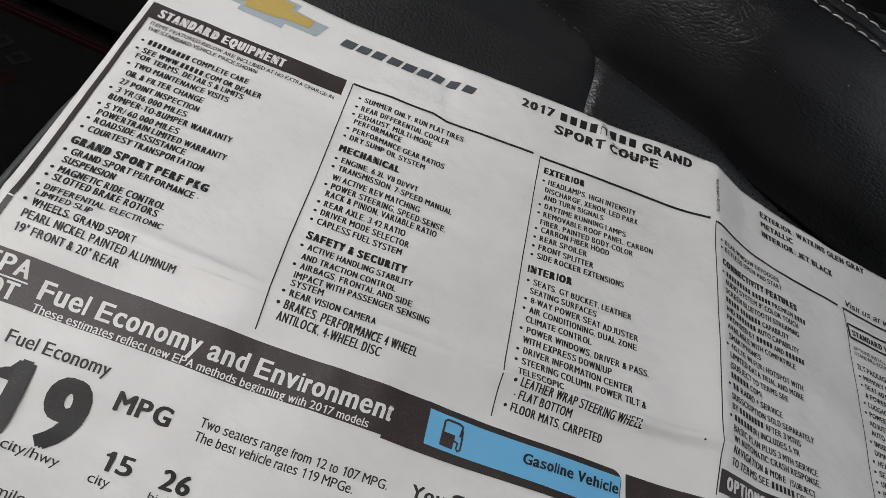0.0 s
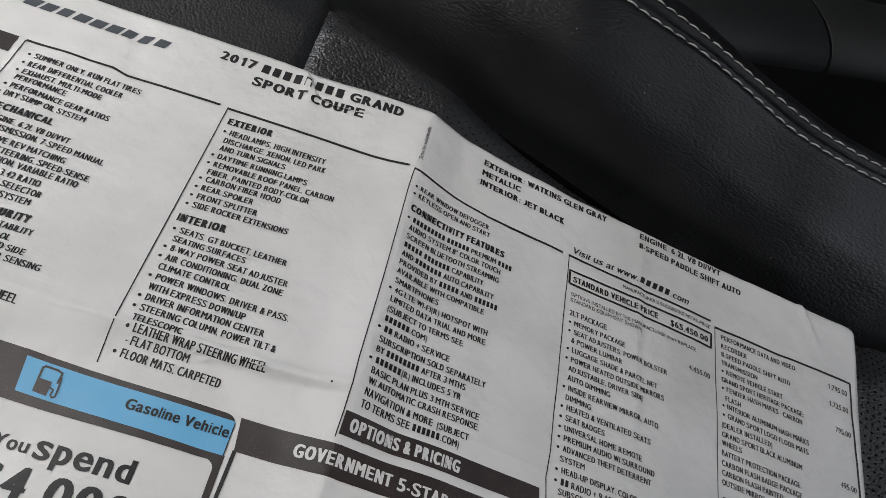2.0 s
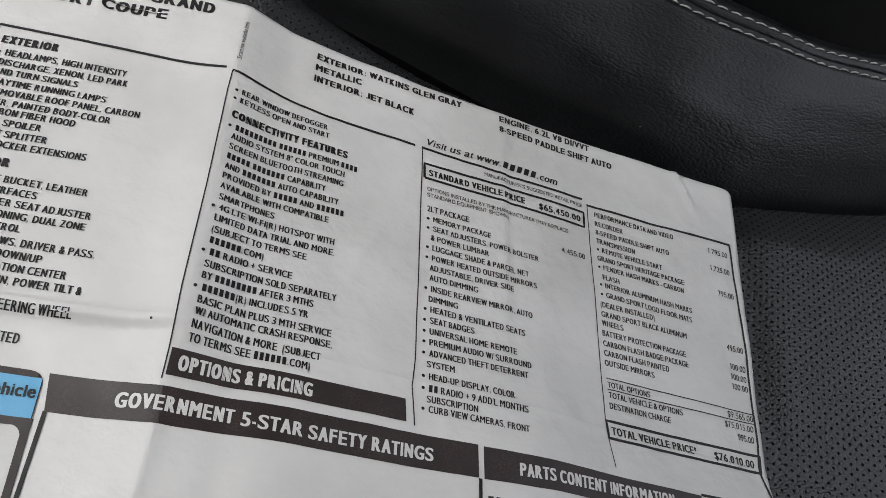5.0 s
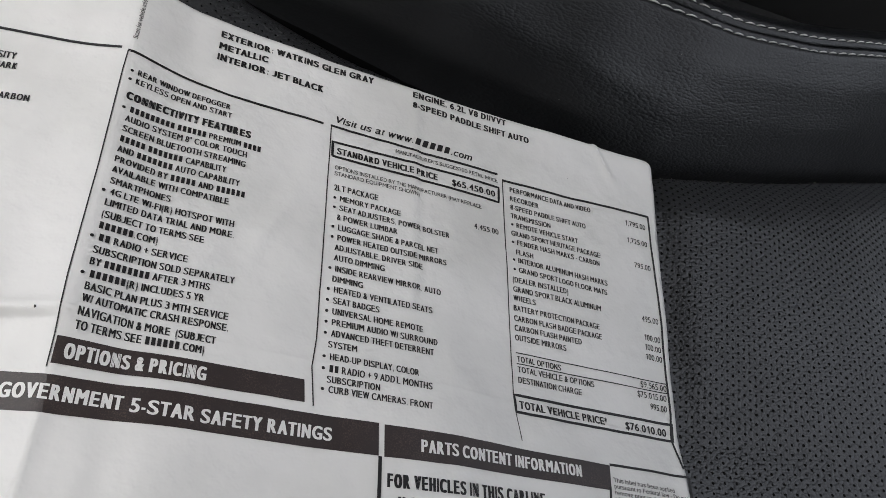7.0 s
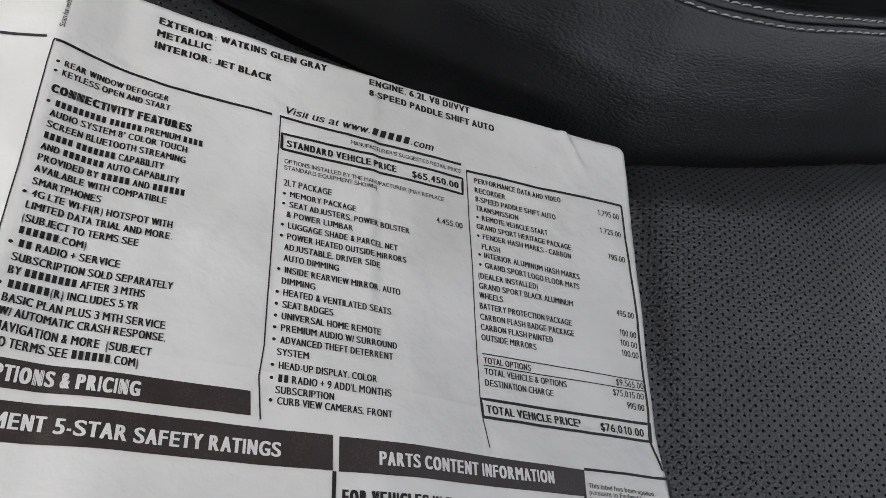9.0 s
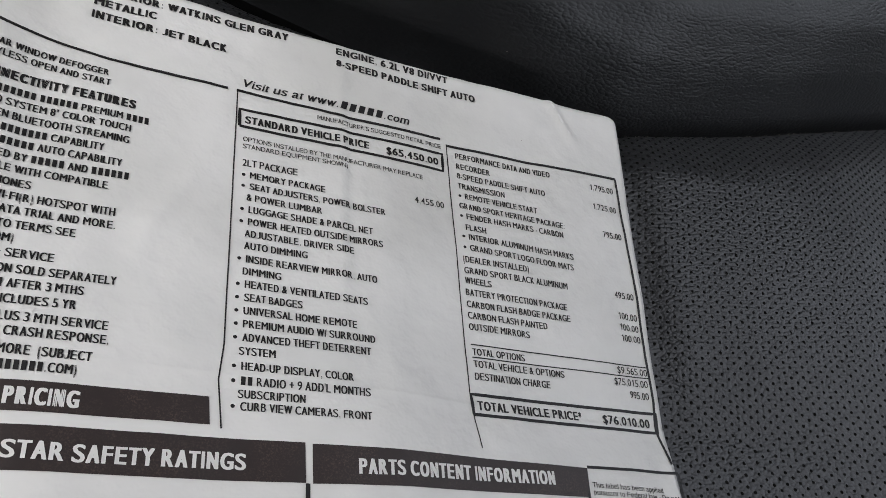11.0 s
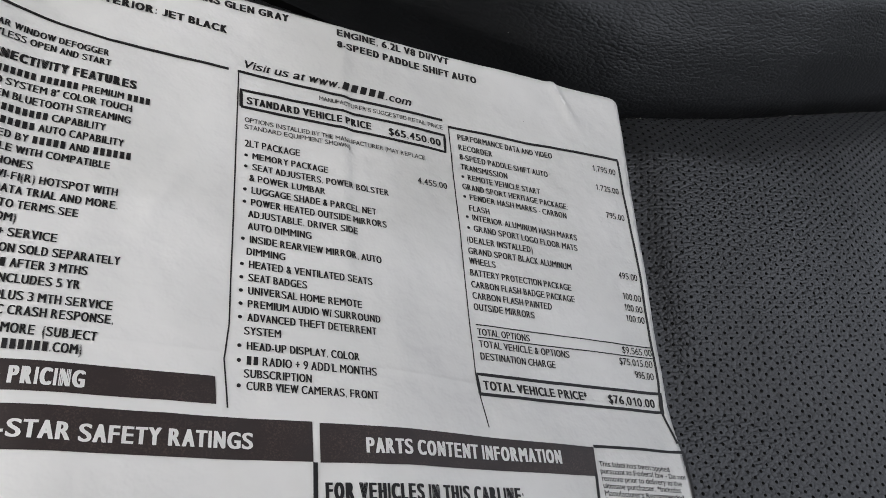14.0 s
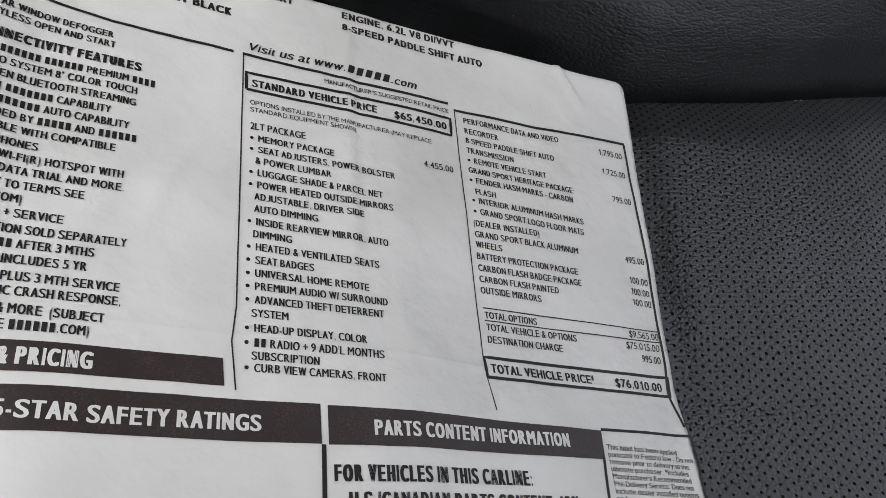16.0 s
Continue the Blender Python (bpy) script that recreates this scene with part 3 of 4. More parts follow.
def glyph(ch, grow):
    """Flat mesh of one character, its outline grown: vertices from 0 to 1 across and in type heights upwards, faces, its stem as a share of its breadth."""
    key = (ch, grow)
    if key not in GLYPHS:
        cu = bpy.data.curves.new("glyph", "FONT")
        cu.body, cu.size, cu.resolution_u, cu.fill_mode, cu.offset = ch, 1.0, 4, "FRONT", grow
        ob = new("glyph", cu)
        bpy.context.view_layer.update()
        me = bpy.data.meshes.new_from_object(ob.evaluated_get(bpy.context.evaluated_depsgraph_get()))
        verts, faces = [(v.co.x, v.co.y) for v in me.vertices], [tuple(p.vertices) for p in me.polygons]
        bpy.data.objects.remove(ob)
        bpy.data.curves.remove(cu)
        bpy.data.meshes.remove(me)
        if ch == "1":
            # this font's figure one is a bare stroke: give it its flag
            n, left = len(verts), min(x for x, _ in verts)
            verts += [(left - 0.13, 0.50), (left - 0.13, 0.56), (left - 0.05, 0.59), (left + 0.005, 0.682 + grow), (left + 0.005, 0.50)]
            faces.append((n, n + 4, n + 3, n + 2, n + 1))
        low, high = min(x for x, _ in verts), max(x for x, _ in verts)
        out = []
        for x, y in verts:
            y = (y + grow) * FONT_CAP / (FONT_CAP + 2 * grow)
            if ch == "J":
                y = (y + 0.23) * FONT_CAP / (FONT_CAP + 0.23)
            if ch.islower():
                # taller small letters under the same capitals
                y = y * 0.9 if y < 0 else y * 0.523 / FONT_X if y < FONT_X else 0.523 + (y - FONT_X) * (TYPE_CAP - 0.523) / (FONT_CAP - FONT_X)
            else:
                y *= TYPE_CAP / FONT_CAP
            out.append(((x - low) / (high - low), y))
        GLYPHS[key] = (out, faces, (FONT_STEM + 2 * grow) / (high - low))
    return GLYPHS[key]


def letters_of(text):
    """The characters of a line with their advances; ~5 stands for a name five letters long that is drawn as plain bars."""
    out, k = [], 0
    while k < len(text):
        if text[k] == "~":
            out += [("~", 0.69)] * int(text[k + 1])
            k += 2
        else:
            out.append((text[k], ADVANCE[text[k]] / 1000))
            k += 1
    return out


def natural_width(text):
    letters = letters_of(text)
    first, last = letters[0][0], letters[-1][0]
    return sum(w for _, w in letters) - (BEARING.get(first, 60) + BEARING.get(last, 60)) / 1000


def cut_across(verts, faces, step):
    """Cuts flat letters into low bands, so that they bend over a crease."""
    bm = bmesh.new()
    made = [bm.verts.new(v) for v in verts]
    for f in faces:
        bm.faces.new([made[k] for k in f])
    for k in range(-1, 6):
        bmesh.ops.bisect_plane(bm, geom=[*bm.verts, *bm.edges, *bm.faces], plane_co=(0, k * step - 0.03, 0), plane_no=(0, 1, 0))
    bm.verts.index_update()
    out = [tuple(v.co) for v in bm.verts], [tuple(v.index for v in f.verts) for f in bm.faces]
    bm.free()
    return out


def words(text, x, y, cap, width, slope=0.0, stem=0.125, lean=0.0, mat=None, bullet=False, turn=0.0, layer=1, over=None, fine=False):
    """Prints words from (x, y) mm with capitals cap mm high and strokes stem times as thick, width mm long."""
    size = 0.975 * cap / TYPE_CAP
    sx = width / natural_width(text)
    grow = round(max(0.0, (0.84 * stem - FONT_BEAM / FONT_CAP) * FONT_CAP / 2), 4)
    thick = 1.3 * stem * cap / sx
    verts, faces, pen = [], [], None
    for ch, advance in letters_of(text):
        side = BEARING.get(ch, 60) / 1000
        pen = -side if pen is None else pen
        if ch == "~":
            base = len(verts)
            verts += [(pen + 0.10, 0.0, 0), (pen + 0.56, 0.0, 0), (pen + 0.56, TYPE_CAP, 0), (pen + 0.10, TYPE_CAP, 0)]
            faces.append((base, base + 1, base + 2, base + 3))
        elif ch != " ":
            shape, polys, share = glyph(ch, 0.0 if ch in POINTED else grow)
            ink = advance - 2 * side
            if ch in "Il":
                ink = min(ink, thick)
                side = (advance - ink) / 2
            # the stroke is brought to its thickness by printing the letter over itself, a hair apart
            over_by = max(0.0, min((thick - share * ink) / 2, share * ink * 0.95, ink * 0.24)) if ch not in ".,:;'" else 0.0
            shifts = [(0.0, 0.0)] + ([(-over_by, 0.0), (over_by, 0.0)] if over_by > 0.004 else []) + ([(0.0, -grow), (0.0, grow)] if grow and ch in POINTED else [])
            for k, (dx, dy) in enumerate(shifts):
                base = len(verts)
                verts += [(pen + side + over_by + dx + gx * (ink - 2 * over_by), gy + dy, 0.04 * k) for gx, gy in shape]
                faces += [tuple(i + base for i in f) for f in polys]
        pen += advance
    if bullet:
        base = len(verts)
        verts += [((-1.75 + 0.52 * math.cos(a)) / sx, (cap * 0.46 + 0.52 * math.sin(a)) / size, 0) for a in [k * math.pi / 5 for k in range(10)]]
        faces.append(tuple(range(base, base + 10)))
    if fine:
        verts, faces = cut_across(verts, faces, 0.18)
    ca, sa, out = math.cos(turn), math.sin(turn), []
    for vx, vy, vz in verts:
        px, py = vx * sx + lean * vy * size, vy * size
        py += slope * px
        out.append(on_paper((x + px * ca - py * sa) / 1000, (y + px * sa + py * ca) / 1000, layer + vz))
    line = mesh_object("printed_line", out, faces, mat or BLACK, over or sticker, smooth=False)
    tagged(line, kind="stuff")
    return line


def column(x, y, pitch, lines, cap=2.45, slope=0.0, stem=0.15, fine=False):
    """Lines of print from a first baseline downwards. A line that begins with * has a bullet; the second value is its width in mm, a third how far it stands off the even pitch."""
    for k, (text, width, *off) in enumerate(lines):
        words(text.lstrip("*"), x + (0 if text[0] == "*" else -0.7), y - pitch * k + sum(off), cap, width, slope=slope, stem=stem, bullet=text[0] == "*", fine=fine)


# heading strip of the first column
bar = patch("heading_bar", [(-69.4, -9.1), (-3.4, -7.1), (-3.5, 0.9), (-70, -1.1)], BAR, label="black heading bar")
words("STANDARD EQUIPMENT", -67.2, -7.5, 4.4, 42.9, slope=0.028, stem=0.195, mat=PAPER, layer=2, over=bar)
rule([(-70, -1.3), (-69.35, -89.29), (-70.48, -99.72), (-72.28, -124.91)], 1.5, BAR)
words("ITEMS FEATURED BELOW ARE INCLUDED AT NO EXTRA CHARGE IN", -67.6, -12.1, 1.75, 62.4, slope=0.027, stem=0.11)
words("THE STANDARD VEHICLE PRICE SHOWN", -67.4, -14.8, 1.75, 36.3, slope=0.027, stem=0.11)
column(-64.6, -21.1, 3.773, [("*~9 COMPLETE CARE", 32.7), ("*SEE WWW.~5.COM OR DEALER", 38.5, -0.4), ("FOR TERMS, DETAILS & LIMITS", 34.4)], slope=0.031)
column(-63.95, -32.8, 3.773, [("*TWO MAINTENANCE VISITS", 29.6), ("OIL & FILTER CHANGE", 23.8, -0.4), ("27 POINT INSPECTION", 24, -0.75), ("*3 YR/36,000 MILES", 21.1, -0.75), ("BUMPER-TO-BUMPER WARRANTY", 37, -0.55), ("*5 YR/ 60,000 MILES", 21.7, -0.65),
    ("POWERTRAIN LIMITED WARRANTY", 38, -0.25), ("*ROADSIDE ASSISTANCE", 26.3, 0.15), ("*COURTESY TRANSPORTATION", 33, 0.15)], slope=0.05)
words("GRAND SPORT PERF PKG", -66, -68.7, 3.0, 39, slope=0.028, stem=0.235)
column(-64, -72, 3.517, [("*GRAND SPORT PERFORMANCE -", 35.8, -0.5), ("SUSPENSION", 14.3, -0.5), ("*MAGNETIC RIDE CONTROL", 29.1, -0.7), ("*SLOTTED BRAKE ROTORS", 28.4, -0.3)], slope=0.028)
column(-64.2, -85.85, 2.21, [("*DIFFERENTIAL, ELECTRONIC", 31.4, -0.8), ("LIMITED SLIP", 14.4, -1.4)], cap=2.0, slope=0.042, fine=True)
column(-64.5, -92.04, 3.445, [("*WHEELS, GRAND SPORT", 27.3, -0.6), ("PEARL NICKEL PAINTED ALUMINUM", 40.4, -0.6), ("19\" FRONT & 20\" REAR", 27, -0.7)], cap=2.25, slope=0.002)

# emblem and maker's name as plain shapes
for lower, right, upper, left in (((-61, 15.2), (-46.3, 15.4), (-43, 24.1), (-58, 24)), ((-31.6, 15.3), (-19.6, 15.8), (-16.7, 23.7), (-33, 24.2)), ((-47.3, 12.6), (-31.2, 12.4), (-28.5, 28), (-44.5, 28))):
    patch("emblem_field", [lower, right, upper, left], SILVER, 1.0 if right[1] > 13 else 1.4, "silver emblem field")
for lower, right, upper, left in (((-58, 17.3), (-45, 17.4), (-43, 22.8), (-56.5, 22.8)), ((-33, 17.5), (-23.1, 18), (-21.8, 22.9), (-33, 23)), ((-45.8, 15.2), (-33.4, 16.3), (-30.2, 26.4), (-43.2, 26.8))):
    patch("emblem_field", [lower, right, upper, left], GOLD, 2.0 if right[1] > 17 else 2.4, "gold emblem field")
for k, w in enumerate((5.6, 5.2, 5.0, 5.6, 5.4, 5.6, 4.4, 4.6, 5.0)):
    x = -10.8 + 5.75 * k
    w *= 0.84
    patch("name_shape", [(x, 17.0 + 0.15 * k), (x + w, 17.0 + 0.15 * k), (x + w + 1.4, 21.4 + 0.12 * k), (x + 1.4, 21.4 + 0.12 * k)], SLATE, label="slate letter-sized shape")
words("2017 ~8 GRAND", 58.0, 22.6, 4.4, 69.2, slope=0.007, stem=0.235)
words("SPORT COUPE", 72.3, 15.4, 4.4, 41.3, slope=0.026, stem=0.235)



def tear():
    """A ragged tear from the upper edge, its far lip standing up a little."""
    line = [(88.4, 30.2), (90.0, 27.6), (91.2, 26.8), (92.6, 23.2), (94.4, 20.6), (96.0, 19.0), (99.0, 18.2), (102.6, 17.6), (106.0, 18.2), (109.5, 18.0), (113.5, 19.2), (115.5, 19.0)]
    fine = []
    for (ax, ay), (bx, by) in zip(line, line[1:]):
        for k in range(6):
            t = k / 6
            fine.append((ax + (bx - ax) * t + random.uniform(-0.15, 0.15), ay + (by - ay) * t + random.uniform(-0.18, 0.18)))
    verts = []
    for k, (x, y) in enumerate(fine):
        lift = 0.0011 * math.sin(math.pi * min(1, (k + 6) / len(fine))) + 0.0002
        w = 0.5 + 0.3 * random.random()
        verts += [(x / 1000, y / 1000, paper_height(x / 1000, y / 1000) + lift), ((x + w) / 1000, (y + w * 1.4) / 1000, paper_height((x + w) / 1000, (y + w * 1.4) / 1000) + 0.0001)]
    mesh_object("torn_edge", verts, grid_faces(len(fine), 2), WORN, sticker, "torn white paper fibre")


tear()

# second column
rule([(-0.9, 0.5), (28.17, 1.65), (33.59, 0.23), (66.27, 1.42)], 0.95)
rule([(-1.1, 0.5), (-0.55, -46), (-0.75, -72), (-0.4, -90.2), (0.48, -101.65)], 0.36)
column(4.6, -6.6, 3.84, [("*SUMMER ONLY, RUN FLAT TIRES", 36.3, 0.4), ("*REAR DIFFERENTIAL COOLER", 31.8), ("*EXHAUST, MULTI-MODE", 26.4), ("PERFORMANCE", 16.8, 0.4), ("*PERFORMANCE GEAR RATIOS", 32.4), ("*DRY SUMP OIL SYSTEM", 26.2)], slope=-0.006)
words("MECHANICAL", 2.7, -32.1, 3.0, 20.4, slope=0.015, stem=0.235)
column(4.8, -37.4, 3.701, [("*ENGINE, 6.2L V8 DI/VVT", 25.9, 0.6), ("*TRANSMISSION, 7-SPEED MANUAL", 38.5, 0.6), ("W/ ACTIVE REV MATCHING", 29), ("*POWER STEERING, SPEED-SENSE,", 37.8), ("RACK & PINION, VARIABLE RATIO", 36.2, 0.3),
    ("*REAR AXLE, 3.42 RATIO", 26.1), ("*DRIVER MODE SELECTOR", 28.2), ("*CAPLESS FUEL SYSTEM", 26.7)], slope=0.006)
words("SAFETY & SECURITY", 3.5, -69.8, 3.0, 30.9, slope=0.024, stem=0.235)
column(5.07, -73.24, 3.484, [("*ACTIVE HANDLING STABILITY", 32.1, -0.4), ("AND TRACTION CONTROL", 28.4, -0.7), ("*AIRBAGS, FRONTAL AND SIDE", 33.4, -0.6), ("IMPACT WITH PASSENGER SENSING", 40.2, -0.6), ("SYSTEM", 9.4), ("*REAR VISION CAMERA", 24.9)], cap=2.3, slope=0.021)
column(4.94, -94.4, 3.91, [("*BRAKES, PERFORMANCE 4 WHEEL", 38.7), ("ANTILOCK, 4-WHEEL DISC", 29.7, 0.6)], cap=2.5, slope=-0.008)

# third column
rule([(68.9, 0.98), (100.94, 1.15), (134.95, 1.06)], 0.95)
rule([(69, 0.98), (68.82, -86.8), (69.01, -94.04), (69.48, -101.55)], 0.36)
words("EXTERIOR", 71.22, -6, 3.0, 15.6, slope=0.053, stem=0.235)
column(73.5, -10.5, 3.86, [("*HEADLAMPS, HIGH INTENSITY", 33.7), ("DISCHARGE, XENON, LED PARK", 35.5), ("AND TURN SIGNALS", 22.5, 0.1), ("*DAYTIME RUNNING LAMPS", 30.5), ("*REMOVABLE ROOF PANEL, CARBON", 40.7), ("FIBER, PAINTED BODY-COLOR", 34.2),
    ("*CARBON FIBER HOOD", 24.8, 0.5), ("*REAR SPOILER", 16.9, 0.5), ("*FRONT SPLITTER", 19.5, 0.4), ("*SIDE ROCKER EXTENSIONS", 30.7, 0.5)], slope=0.04)
words("INTERIOR", 71.19, -51.3, 3.0, 15.2, slope=0.062, stem=0.235)
column(73.65, -55.45, 3.69, [("*SEATS, GT BUCKET, LEATHER", 33.9), ("SEATING SURFACES", 22.7), ("*8-WAY POWER SEAT ADJUSTER", 36.5), ("*AIR CONDITIONING, DUAL ZONE", 36), ("CLIMATE CONTROL", 21.8)], cap=2.35, slope=0.004)
column(73.75, -74.05, 3.69, [("*POWER WINDOWS, DRIVER & PASS.", 40.2), ("WITH EXPRESS DOWN/UP", 29),
    ("*DRIVER INFORMATION CENTER", 35.2), ("*STEERING COLUMN, POWER TILT &", 39.8), ("TELESCOPIC", 14.3)], cap=2.35, slope=-0.012)
column(74.7, -91.77, 3.05, [("*LEATHER WRAP STEERING WHEEL", 38.2), ("- FLAT BOTTOM", 18)], cap=2.3, slope=-0.007, fine=True)
column(74.24, -98.59, 2.96, [("*FLOOR MATS, CARPETED", 28.4)], cap=2.5, slope=-0.01)

# fourth column, beside the upright fold
rule([(136.9, 0.08), (169.5, -1.3), (202, -0.1)], 0.95)
rule([(136.95, -0.1), (136.75, -8), (137.05, -45), (136.75, -80), (137.2, -96), (137.1, -104.2)], 0.36)
words("Scan for vehicle info", 138.8, 5.4, 1.5, 17.5, turn=math.pi / 2)
words("EXTERIOR: WATKINS GLEN GRAY", 163.4, 22.8, 2.95, 56.2, slope=0.031, stem=0.22)
words("METALLIC", 163.4, 17.3, 2.95, 16.9, slope=0.049, stem=0.22)
words("INTERIOR: JET BLACK", 163.4, 12.1, 2.95, 37.5, slope=0.031, stem=0.22)
column(141.2, -7.7, 4.01, [("*REAR WINDOW DEFOGGER", 29.1, -0.6), ("*KEYLESS OPEN AND START", 29.9)], cap=2.2, slope=0.02)
words("CONNECTIVITY FEATURES", 139.6, -18.5, 2.95, 38.5, slope=0.044, stem=0.235)
column(141.5, -22.8, 3.78, [("*~9 ~6 PREMIUM ~4", 40.4), ("AUDIO SYSTEM 8\" COLOR TOUCH", 36.9, 0.15), ("SCREEN BLUETOOTH STREAMING", 36.9, 0.1), ("~5 ~7 CAPABILITY", 31.3), ("AND ~7 AUTO CAPABILITY", 36), ("PROVIDED BY ~5 AND ~6", 38.1), ("AVAILABLE WITH COMPATIBLE", 33.5)], cap=2.25, slope=0.045)
column(141.8, -49.55, 3.78, [("SMARTPHONES", 16.7), ("*4G LTE WI-FI(R) HOTSPOT WITH", 35.1), ("LIMITED DATA TRIAL AND MORE.", 36.2), ("(SUBJECT TO TERMS SEE", 27.9, -0.1), ("~6.COM)", 15.5), ("*~2 RADIO + SERVICE", 23.7), ("SUBSCRIPTION SOLD SEPARATELY", 38.3, -0.15), ("BY ~8 AFTER 3 MTHS", 31.7),
    ("*~6(R) INCLUDES 5 YR", 29.9)], cap=2.25, slope=0.056)
column(142.05, -83.4, 3.45, [("BASIC PLAN PLUS 3 MTH SERVICE", 37.6), ("W/ AUTOMATIC CRASH RESPONSE,", 38.1)], cap=2.25, slope=0.032)
column(141.95, -90.55, 3.4, [("NAVIGATION & MORE  (SUBJECT", 35.3), ("TO TERMS SEE ~6.COM)", 32.6, -0.05)], cap=2.3, slope=0.007)
bar = patch("heading_bar", [(137.77, -103.19), (203.1, -102.2), (202.5, -95.6), (137.9, -96.31)], BAR)
words("OPTIONS & PRICING", 140.2, -101.6, 3.9, 35.2, slope=0.008, stem=0.195, mat=PAPER, layer=2, over=bar)

# fifth column
rule([(204.6, -0), (239.6, -0), (271.6, 1.3)], 0.95)
rule([(204.9, -0), (205.3, -81.6), (204.4, -91), (205.7, -102.9)], 0.36)
words("ENGINE, 6.2L V8 DI/VVT", 235.2, 24, 2.75, 40.2, slope=0.01, stem=0.22)
words("8-SPEED PADDLE SHIFT AUTO", 235.2, 19, 2.75, 50.3, slope=0.002, stem=0.22)
words("Visit us at www.~5.com", 205.8, 1.9, 3.0, 54.3, slope=0.026, stem=0.17, lean=0.25)
words("MANUFACTURER'S SUGGESTED RETAIL PRICE", 229.2, -3.8, 1.65, 42.3, slope=0.029, stem=0.1)
outline([(206, -13.2), (271.6, -11.5), (271.9, -4.7), (205.8, -6.9)], 0.95)
words("STANDARD VEHICLE PRICE", 207.5, -11.8, 2.75, 38.4, slope=0.039, stem=0.195)
words("$65,450.00", 251.7, -10.6, 2.75, 18.5, slope=0.055, stem=0.195)
words("OPTIONS INSTALLED BY THE MANUFACTURER (MAY REPLACE", 207.2, -18.3, 1.65, 56.7, slope=0.022, stem=0.1)
words("STANDARD EQUIPMENT SHOWN)", 207.2, -20.8, 1.65, 31.4, slope=0.029, stem=0.1)
words("2LT PACKAGE", 207.4, -27, 2.4, 15.8, slope=0.029)
words("4,455.00", 260.5, -26.6, 2.3, 10.4, slope=0.057)
column(209.65, -30.9, 3.83, [("*MEMORY PACKAGE", 21.8), ("*SEAT ADJUSTERS, POWER BOLSTER", 40.5), ("& POWER LUMBAR", 21.5), ("*LUGGAGE SHADE & PARCEL NET", 36.1), ("*POWER HEATED OUTSIDE MIRRORS", 39.1), ("ADJUSTABLE, DRIVER SIDE", 30.8), ("AUTO DIMMING", 17.3)], cap=2.18, slope=0.016)
column(209.6, -57.85, 3.745, [("*INSIDE REARVIEW MIRROR, AUTO", 36.9),
    ("DIMMING", 10.2), ("*HEATED & VENTILATED SEATS", 33.7), ("*SEAT BADGES", 15.3), ("*UNIVERSAL HOME REMOTE", 30.3), ("*PREMIUM AUDIO W/ SURROUND", 35.3), ("*ADVANCED THEFT DETERRENT", 33.9), ("SYSTEM", 9.1), ("*HEAD-UP DISPLAY, COLOR", 28.8, -0.3), ("*~2 RADIO + 9 ADD'L MONTHS", 33.2, -0.4)], cap=2.18, slope=0.007)
column(209.8, -95.2, 3.0, [("SUBSCRIPTION", 16.5), ("*CURB VIEW CAMERAS, FRONT", 33.1)], cap=2.1, slope=0.008)

# sixth column
rule([(273.5, -0.8), (300.5, -0.4), (341.4, 0.5)], 0.95)
rule([(273.7, -0.9), (273.8, -60.1), (274, -90), (275.9, -101.7)], 0.36)
rule([(341.2, 0.5), (343.5, -40.2), (344.9, -80), (344.1, -89.5), (346.8, -100.2)], 0.95)
column(277.4, -5.25, 3.844, [("PERFORMANCE DATA AND VIDEO", 36.3, 0.1), ("RECORDER", 12.6, -0.1), ("8-SPEED PADDLE SHIFT AUTO", 33.6), ("TRANSMISSION", 17.4)], cap=2.18, slope=0.010)
column(278.9, -20.5, 3.844, [("*REMOTE VEHICLE START", 27.3)], cap=2.18, slope=0.012)
column(277.2, -24.4, 3.844, [("GRAND SPORT HERITAGE PACKAGE:", 40.1)], cap=2.18, slope=0.012)
column(278.7, -28.15, 3.84, [("*FENDER HASH MARKS - CARBON", 36.9), ("FLASH", 7.4, -0.3), ("*INTERIOR ALUMINUM HASH MARKS", 40.1, 0.1), ("*GRAND SPORT LOGO FLOOR MATS", 39.6)], cap=2.18, slope=0.016)
column(276.65, -44.05, 3.8, [("(DEALER INSTALLED)", 24), ("GRAND SPORT BLACK ALUMINUM", 38.9)], cap=2.18, slope=0.040)
column(276.55, -51.35, 3.85, [("WHEELS", 9.5), ("BATTERY PROTECTION PACKAGE", 37.7), ("CARBON FLASH BADGE PACKAGE", 38.4), ("CARBON FLASH PAINTED", 28.9, 0.15), ("OUTSIDE MIRRORS", 21.9, 0.35)], cap=2.18, slope=0.036)
for text, x, y in (("1,795.00", 329.5, -6.2), ("1,725.00", 329.9, -13.6), ("795.00", 332.6, -23.9), ("495.00", 334.2, -46), ("100.00", 334.8, -53.2), ("100.00", 334.9, -57), ("100.00", 335.1, -60.7), ("995.00", 335.4, -79.6)):
    words(text, x, y, 2.3, 10.0 if len(text) == 8 else 8.0, slope=0.02)
words("$9,565.00", 331.4, -71.9, 2.3, 12.6, slope=0.024)
words("$75,015.00", 329.5, -75.9, 2.3, 14.1, slope=0.034)
rule([(275.9, -71), (344.5, -68.6)], 0.36)
rule([(276, -75), (344.3, -72.2)], 0.36)
column(276.9, -74.3, 3.745, [("TOTAL OPTIONS", 18.6), ("TOTAL VEHICLE & OPTIONS", 33), ("DESTINATION CHARGE", 27.1)], cap=2.18, slope=0.042)
outline([(274.5, -92.2), (344.8, -90), (345.2, -83.8), (274.3, -86.3)], 0.95)
words("TOTAL VEHICLE PRICE*", 276, -90.8, 2.8, 37.8, slope=0.035, stem=0.195)
